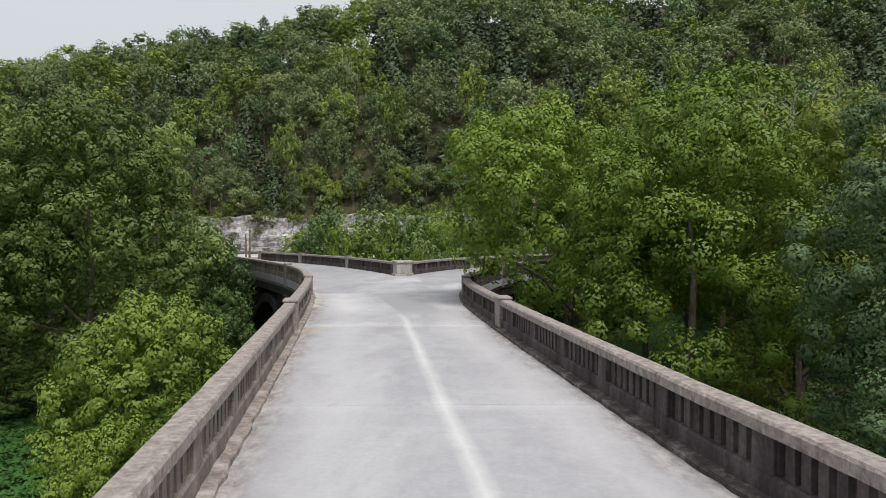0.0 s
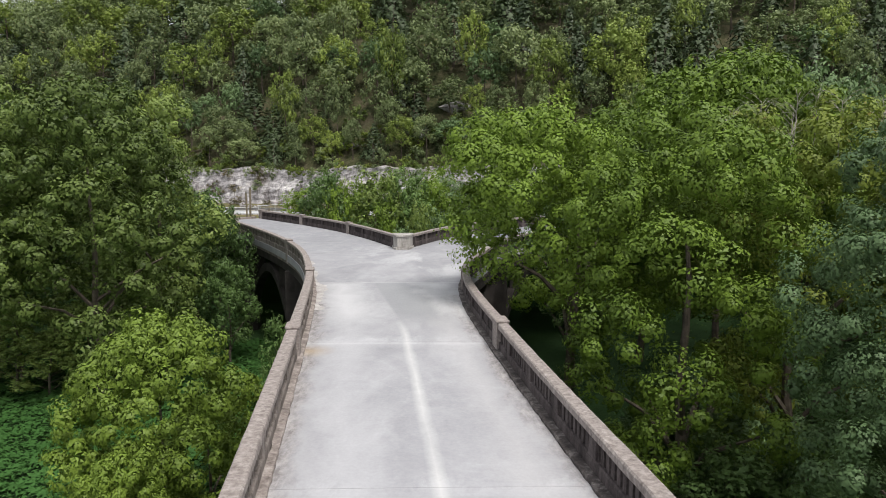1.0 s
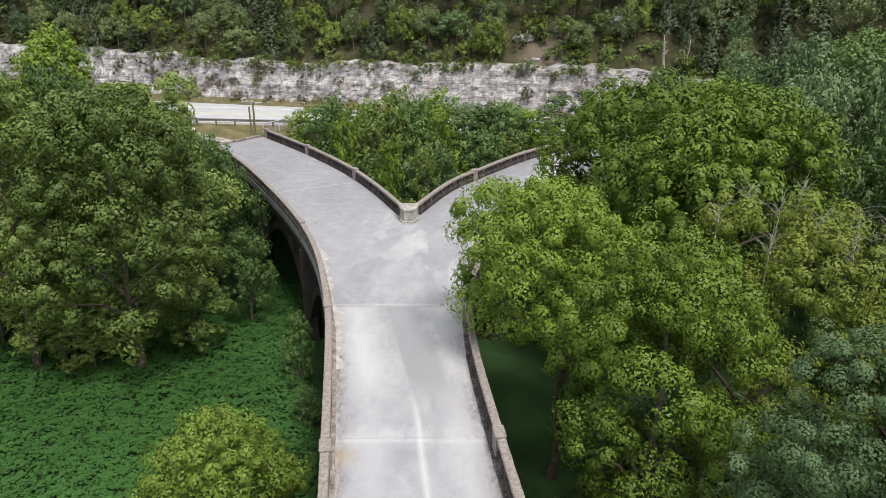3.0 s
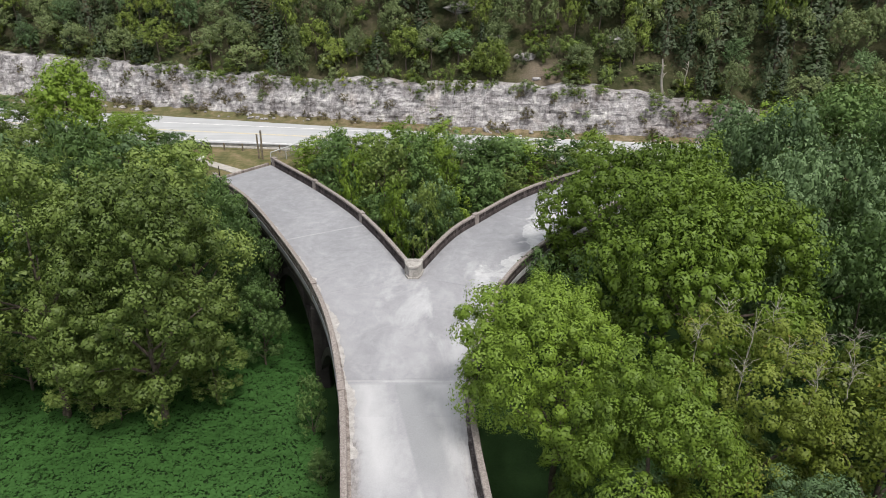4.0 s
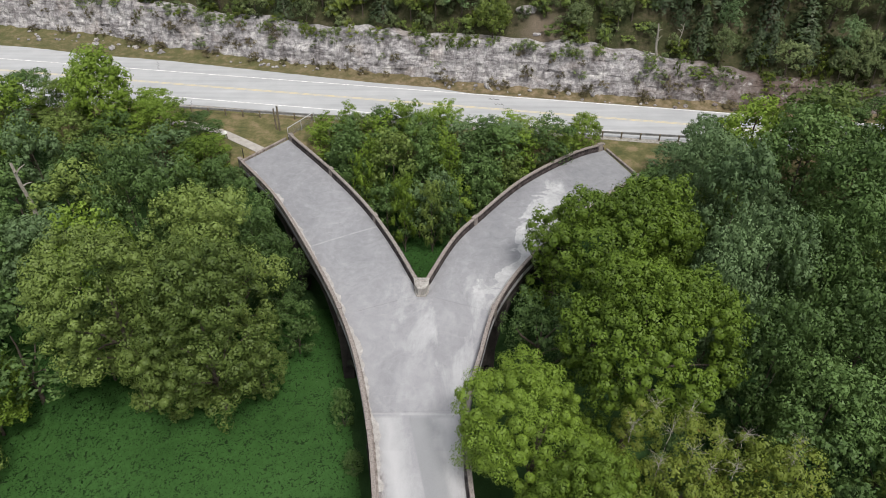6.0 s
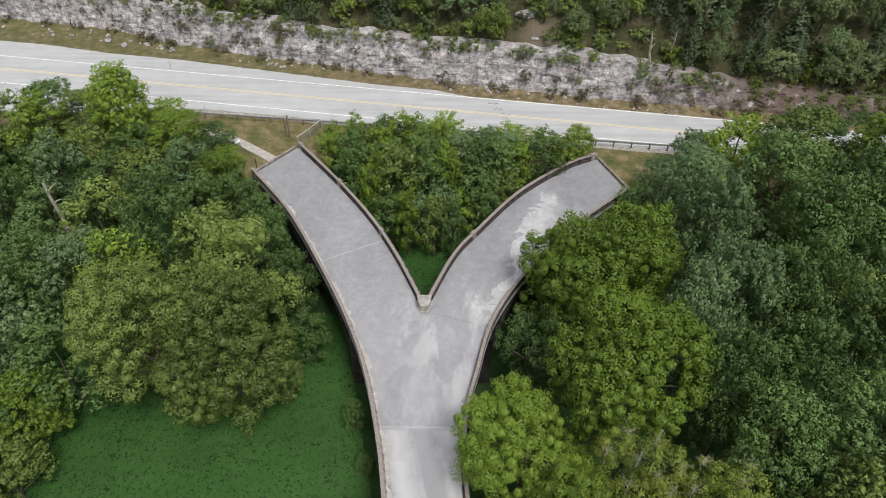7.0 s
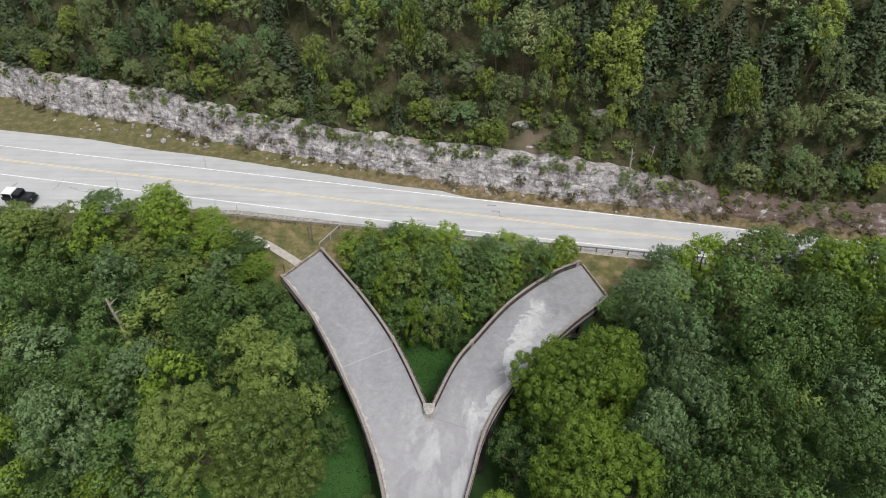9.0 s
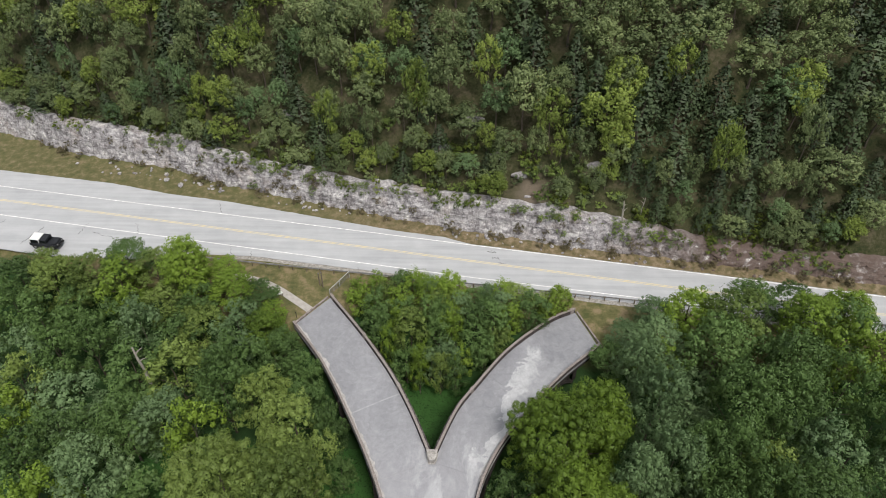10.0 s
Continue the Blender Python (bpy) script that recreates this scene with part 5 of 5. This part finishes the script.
def guardrail():
    c = spline([(-37.5, 72.1), (-20, 70.2), (-2.3, 68.35), (14.8, 66.5), (28.5, 65.0), (60, 61.6)], 1.0)
    root = empty("guardrail")
    tagged(root, "galvanised steel guardrail along the highway edge", "guardrail")
    prof = [(0.0, 0.42), (0.05, 0.46), (0.05, 0.52), (0.0, 0.56), (0.05, 0.60), (0.05, 0.66), (0.0, 0.70), (-0.02, 0.70), (-0.02, 0.42)]
    sweep("rail_beam", c, prof, STEEL, root)
    for i in range(0, len(c), 2):
        x, y = c[i]
        post_box(root, "rail_post", x, y - 0.12, -0.3, 0.72, 0.14, POSTWOOD)


guardrail()


PIPE = plain("pale_galvanised_pipe", (0.34, 0.35, 0.36), (0.52, 0.53, 0.54), 3.0, 0.45, 0.1)


def chain_fence():
    root = empty("chain_link_fence")
    tagged(root, "short chain-link fence with a steel top rail", "fence")
    a, b = Vector((-17.5, 65.5, 0)), Vector((-15.3, 69.2, 0))
    for k in range(3):
        p = a.lerp(b, k / 2)
        bm = bmesh.new()
        bmesh.ops.create_cone(bm, cap_ends=True, segments=8, radius1=0.035, radius2=0.035, depth=1.5, matrix=Matrix.Translation((p.x, p.y, 0.45)))
        part("fence_post", bm, PIPE, root)
    verts, faces = [], []
    tube(verts, faces, [tuple(a + Vector((0, 0, 1.15))), tuple(b + Vector((0, 0, 1.15)))], [0.045, 0.045], 6)
    link_mesh("top_rail", verts, faces, PIPE, root)
    verts, faces = [], []
    L = (b - a).length
    for k in range(-9, 36):
        for sgn in (1, -1):
            s0 = k * 0.12
            s1 = s0 + sgn * 1.05
            pts = []
            for q in range(8):
                f = q / 7
                s2 = s0 + (s1 - s0) * f
                if 0 <= s2 <= L:
                    p = a.lerp(b, s2 / L)
                    pts.append((p.x, p.y, 0.08 + 1.05 * f))
            if len(pts) > 1:
                tube(verts, faces, [pts[0], pts[-1]], [0.006, 0.006], 3)
    link_mesh("wire_mesh", verts, faces, STEEL, root)


chain_fence()
for x, y, h, w, lean in ((-18.75, 67.2, 2.9, 0.16, 0.03), (-19.2, 67.45, 2.45, 0.14, -0.04)):
    root = empty("wooden_post", (x, y, 0))
    tagged(root, "weathered upright wooden post standing in grass", "post", "gate posts")
    post_box(root, "shaft", 0, 0, -0.3, h, w, POSTWOOD, "", lean * 0.4)
    post_box(root, "top_band", 0.0, 0, h - 0.16, h - 0.02, w + 0.03, STEEL, "dull metal band")
root = empty("marker_post", (-21.4, 61.5, 0))
tagged(root, "short dark metal marker post beside the path", "post")
post_box(root, "shaft", 0, 0, -0.3, 1.0, 0.07, UNDER)


def footpath():
    c = spline([(-19.75, 62.75), (-21.2, 63.85), (-22.6, 64.9), (-24.4, 66.2), (-26.2, 67.3), (-28.6, 68.3), (-32, 69.2)], 0.5)
    ob = sweep("footpath", c, [(-0.55, -0.2), (0.55, -0.2), (0.55, 0.0), (-0.55, 0.0)], CURB)
    ob.data.materials.clear()
    ob.data.materials.append(PATHMAT)
    tagged(ob, "narrow pale concrete footpath through dry grass", "path", kind="structure")


PATHMAT = plain("pale_path_concrete", (0.30, 0.28, 0.26), (0.48, 0.45, 0.42), 1.5)
SIGNWHITE = plain("weathered_white_board", (0.62, 0.62, 0.58), (0.80, 0.80, 0.77), 3.0, 0.6, 0.1)
footpath()


def info_board():
    root = empty("notice_board", (-24.3, 65.1, 0), 0.65)
    tagged(root, "low white notice board tilted beside the footpath", "sign")
    bm = bmesh.new()
    box(bm, (0.8, 0.36, 0.05), Matrix.Translation((0, 0, 0.72)) @ Matrix.Rotation(radians(35), 4, "X"), 0.01)
    part("board", bm, SIGNWHITE, root)
    for sx in (-0.33, 0.33):
        post_box(root, "leg", sx, 0, -0.2, 0.68, 0.08, POSTWOOD)


info_board()


# ---- parked car ----
def parked_car():
    black = plain("black_car_paint", (0.012, 0.013, 0.016), (0.02, 0.022, 0.026), 2.0, 0.25, 0)
    glass, nt, b = nodes_of("dark_car_glass", 0.08)
    b.inputs["Base Color"].default_value = (0.012, 0.014, 0.016, 1)
    tyre = plain("black_rubber", (0.012, 0.012, 0.012), (0.03, 0.03, 0.03), 8.0, 0.9, 0.2)
    white = plain("white_hardtop", (0.70, 0.70, 0.69), (0.80, 0.80, 0.79), 2.0, 0.4, 0)
    root = empty("parked_car", (-60.9, 74.4, 0), -0.10)
    tagged(root, "parked black off-road car with a white hardtop", "car")
    bm = bmesh.new()
    box(bm, (4.3, 1.7, 0.55), Matrix.Translation((0, 0, 0.78)), 0.07)
    part("body", bm, black, root)
    bm = bmesh.new()
    box(bm, (1.35, 1.5, 0.22), Matrix.Translation((1.35, 0, 1.12)), 0.06)
    part("bonnet", bm, black, root)
    bm = bmesh.new()
    box(bm, (2.55, 1.56, 0.62), Matrix.Translation((-0.62, 0, 1.33)), 0.06)
    part("cabin", bm, glass, root, "dark tinted window glass")
    bm = bmesh.new()
    box(bm, (1.5, 1.60, 0.12), Matrix.Translation((-1.2, 0, 1.70)), 0.05)
    box(bm, (0.14, 1.60, 0.60), Matrix.Translation((-1.90, 0, 1.38)), 0.03)
    box(bm, (0.12, 1.60, 0.60), Matrix.Translation((-0.52, 0, 1.38)), 0.03)
    part("hardtop", bm, white, root, "white hardtop over the rear seats")
    bm = bmesh.new()
    box(bm, (1.0, 1.52, 0.06), Matrix.Translation((0.1, 0, 1.68)), 0.03)
    part("front_roof", bm, black, root)
    bm = bmesh.new()
    box(bm, (0.16, 1.72, 0.22), Matrix.Translation((2.24, 0, 0.62)), 0.04)
    part("front_bumper", bm, tyre, root)
    for x in (-1.35, 1.4):
        for y in (-0.78, 0.78):
            bm = bmesh.new()
            bmesh.ops.create_cone(bm, cap_ends=True, segments=20, radius1=0.40, radius2=0.40, depth=0.26, matrix=Matrix.Translation((x, y, 0.405)) @ Matrix.Rotation(radians(90), 4, "X"))
            w = part("wheel", bm, tyre, root)
            bm = bmesh.new()
            bmesh.ops.create_cone(bm, cap_ends=True, segments=12, radius1=0.22, radius2=0.22, depth=0.28, matrix=Matrix.Translation((x, y, 0.405)) @ Matrix.Rotation(radians(90), 4, "X"))
            part("rim", bm, STEEL, w)
    bm = bmesh.new()
    bmesh.ops.create_cone(bm, cap_ends=True, segments=20, radius1=0.38, radius2=0.38, depth=0.24, matrix=Matrix.Translation((-2.28, 0, 1.0)) @ Matrix.Rotation(radians(90), 4, "Y"))
    part("spare_wheel", bm, tyre, root)
    for y in (-0.55, 0.55):
        bm = bmesh.new()
        bmesh.ops.create_uvsphere(bm, u_segments=10, v_segments=6, radius=0.12, matrix=Matrix.Translation((2.13, y, 0.92)))
        part("headlight", bm, STEEL, root)


parked_car()


# ---- dead wood ----
def snag(x, y, z0, z1, r, seed, label, stubs=6, reach=0.8, lean=(0, 0)):
    rng = np.random.default_rng(seed)
    root = empty("dead_tree", (x, y, z0))
    tagged(root, label, "dead tree")
    h = z1 - z0
    pts = [(lean[0] * f + 0.06 * rng.normal(), lean[1] * f + 0.06 * rng.normal(), f * h - 0.3) for f in np.linspace(0, 1, 7)]
    verts, faces = [], []
    tube(verts, faces, pts, [r * (1 - 0.6 * f) for f in np.linspace(0, 1, 7)], 8)
    link_mesh("trunk", verts, faces, DEADWOOD, root)
    for k in range(stubs):
        f = rng.uniform(0.45, 0.98)
        a = rng.uniform(0, 6.28)
        L = reach * rng.uniform(0.5, 1.2)
        s0 = (lean[0] * f, lean[1] * f, f * h - 0.3)
        e = (s0[0] + math.cos(a) * L, s0[1] + math.sin(a) * L, s0[2] + L * rng.uniform(0.1, 0.9))
        m = ((s0[0] + e[0]) / 2, (s0[1] + e[1]) / 2, (s0[2] + e[2]) / 2 + 0.1)
        verts, faces = [], []
        tube(verts, faces, [s0, m, e], [r * 0.35, r * 0.22, r * 0.08], 5)
        link_mesh("limb", verts, faces, DEADWOOD, root)


snag(24.0, 77.2, 3.0, 8.7, 0.19, 3, "bleached dead trunk standing on the rock ledge", 7, 0.6, (-0.7, 0.1))
snag(26.6, 78.6, 5.0, 8.2, 0.09, 8, "thin bleached dead trunk among hillside bushes", 4, 0.8)
snag(-37.2, 50.6, -6.5, 5.4, 0.30, 5, "leaning grey dead trunk among dark trees", 4, 1.0, (-1.2, 0.8))
for k, (x, y, z) in enumerate(((9.6, 23.2, 6.6), (12.6, 23.6, 7.2), (13.8, 22.0, 6.9), (15.4, 22.6, 6.8), (17.4, 21.2, 6.6), (10.6, 21.2, 6.2), (11.4, 22.6, 7.1), (12.2, 21.4, 6.8), (13.0, 20.6, 6.4), (14.4, 20.9, 6.3), (18.2, 22.2, 6.5), (11.0, 24.2, 7.0))):
    snag(x, y, z - 1.3, z + 0.4, 0.022, 40 + k, "bare grey twigs rising from a yellowing crown", 18, 0.75)


# ---- fallen stones at the foot of the cliff ----
def stones():
    rng = np.random.default_rng(9)
    shapes = []
    for k in range(5):
        v, f = ICO[2]
        w = v * rng.uniform(0.65, 1.2, (len(v), 1)) * np.array([1.2, 0.9, 0.7])
        me = bpy.data.meshes.new("stone")
        me.from_pydata([tuple(q) for q in w], [], [tuple(int(i) for i in q) for q in f])
        me.materials.append(ROCK)
        shapes.append(me)
    for k in range(95):
        x = rng.choice((-58, -50, -41, -22, 2, 20, 34)) + rng.normal(0, 4.0)
        y = cliff_y(x) - rng.uniform(0.3, 1.8) * (2.2 if x < -45 else 1.0)
        ob = new("stone", shapes[rng.integers(5)])
        s = rng.uniform(0.08, 0.3) * (1.8 if rng.random() < 0.1 else 1)
        ob.location, ob.rotation_euler, ob.scale = (x, y, ground_z(x, y) + s * 0.25), (0, 0, rng.uniform(0, 6.28)), (s, s, s)
        tagged(ob, "pale fallen limestone rock at the cliff foot", "rock", "fallen rocks")


stones()


def road_cracks():
    tar = plain("dark_crack_sealant", (0.12, 0.12, 0.12), (0.22, 0.22, 0.22), 6.0, 0.8, 0.1)
    rng = np.random.default_rng(12)
    for x0, y0, x1, y1, w in ((-63.5, 78.6, -65.2, 74.6, 0.09), (-57.0, 79.6, -57.6, 77.0, 0.05), (-55.5, 77.6, -49.0, 75.6, 0.07), (-38.3, 85.4, -37.0, 82.6, 0.06), (-42.0, 77.2, -40.6, 73.8, 0.06),
                              (-34.0, 75.6, -33.2, 73.4, 0.05), (-49.5, 80.0, -48.6, 77.4, 0.05), (-30.5, 74.2, -30.2, 72.2, 0.05), (-70.0, 80.0, -72.5, 76.5, 0.07), (4.4, 75.3, 5.6, 74.9, 0.16), (5.0, 73.9, 6.1, 73.6, 0.14), (5.9, 72.8, 6.9, 72.6, 0.12), (-14.5, 72.0, -14.2, 70.6, 0.04)):
        n = 14
        d = np.array([x1 - x0, y1 - y0])
        q = np.array([-d[1], d[0]]) / np.linalg.norm(d)
        pts = [np.array([x0, y0]) + d * k / n + q * rng.normal(0, 0.13) for k in range(n + 1)]
        verts, faces = [], []
        for k, p in enumerate(pts):
            ww = w * rng.uniform(0.3, 0.9)
            verts += [(*(p - q * ww), 0.004), (*(p + q * ww), 0.004)]
        faces = [(2 * k, 2 * k + 1, 2 * k + 3, 2 * k + 2) for k in range(n)]
        link_mesh("crack", verts, faces, tar, road)


road_cracks()


def edge_mortar(curve, side, inset, width, seed):
    """A ragged skim of pale mortar along the curb."""
    rng = np.random.default_rng(seed)
    n2 = normals2(curve)
    w = np.array([width * max(0.1, 0.8 + 1.5 * noise.noise((i * 0.045, seed, 0)) + 0.8 * noise.noise((i * 0.16, seed, 3)) + 0.25 * noise.noise((i * 0.5, seed, 6))) for i in range(len(curve))])
    verts, faces = [], []
    for c, n, ww in zip(curve, n2, w):
        for o in (inset - 0.02, inset + ww):
            verts.append((c[0] + n[0] * side * o, c[1] + n[1] * side * o, 0.016 if o < inset else 0.012))
    for i in range(len(curve) - 1):
        faces.append((2 * i, 2 * i + 1, 2 * i + 3, 2 * i + 2))
    link_mesh("mortar_skim", verts, faces, MORTAR, bridge, "ragged pale mortar skim along the curb")


MORTAR = parapet_material("pale_mortar", (0.26, 0.245, 0.24), (0.42, 0.40, 0.39), (0.60, 0.58, 0.57))
edge_mortar(spline(LEFT[(LEFT[:, 1] > 23)][::4], 0.12), 1, 0.41, 0.30, 2)
edge_mortar(spline(RIGHT[(RIGHT[:, 1] > 38)][::4], 0.12), -1, 0.42, 0.20, 5)


def outcrops():
    rng = np.random.default_rng(4)
    v, f = ICO[2]
    for x, y, s in ((-3.0, 88.5, 1.2), (1.5, 91.0, 1.4), (5.5, 86.5, 0.9), (-12.0, 88.5, 1.0), (9.0, 84.0, 0.8), (-28.0, 96.0, 1.1), (20.0, 84.0, 0.9), (10.2, 81.6, 0.35)):
        w = v * rng.uniform(0.7, 1.2, (len(v), 1)) * np.array([1.5, 0.8, 0.6]) * s
        ob = link_mesh("rock_outcrop", w, [tuple(int(i) for i in q) for q in f], ROCK)
        ob.location = (x, y, ground_z(x, y) + 0.15 * s)
        tagged(ob, "pale limestone outcrop on the wooded slope", "rock", "slope outcrops")


outcrops()
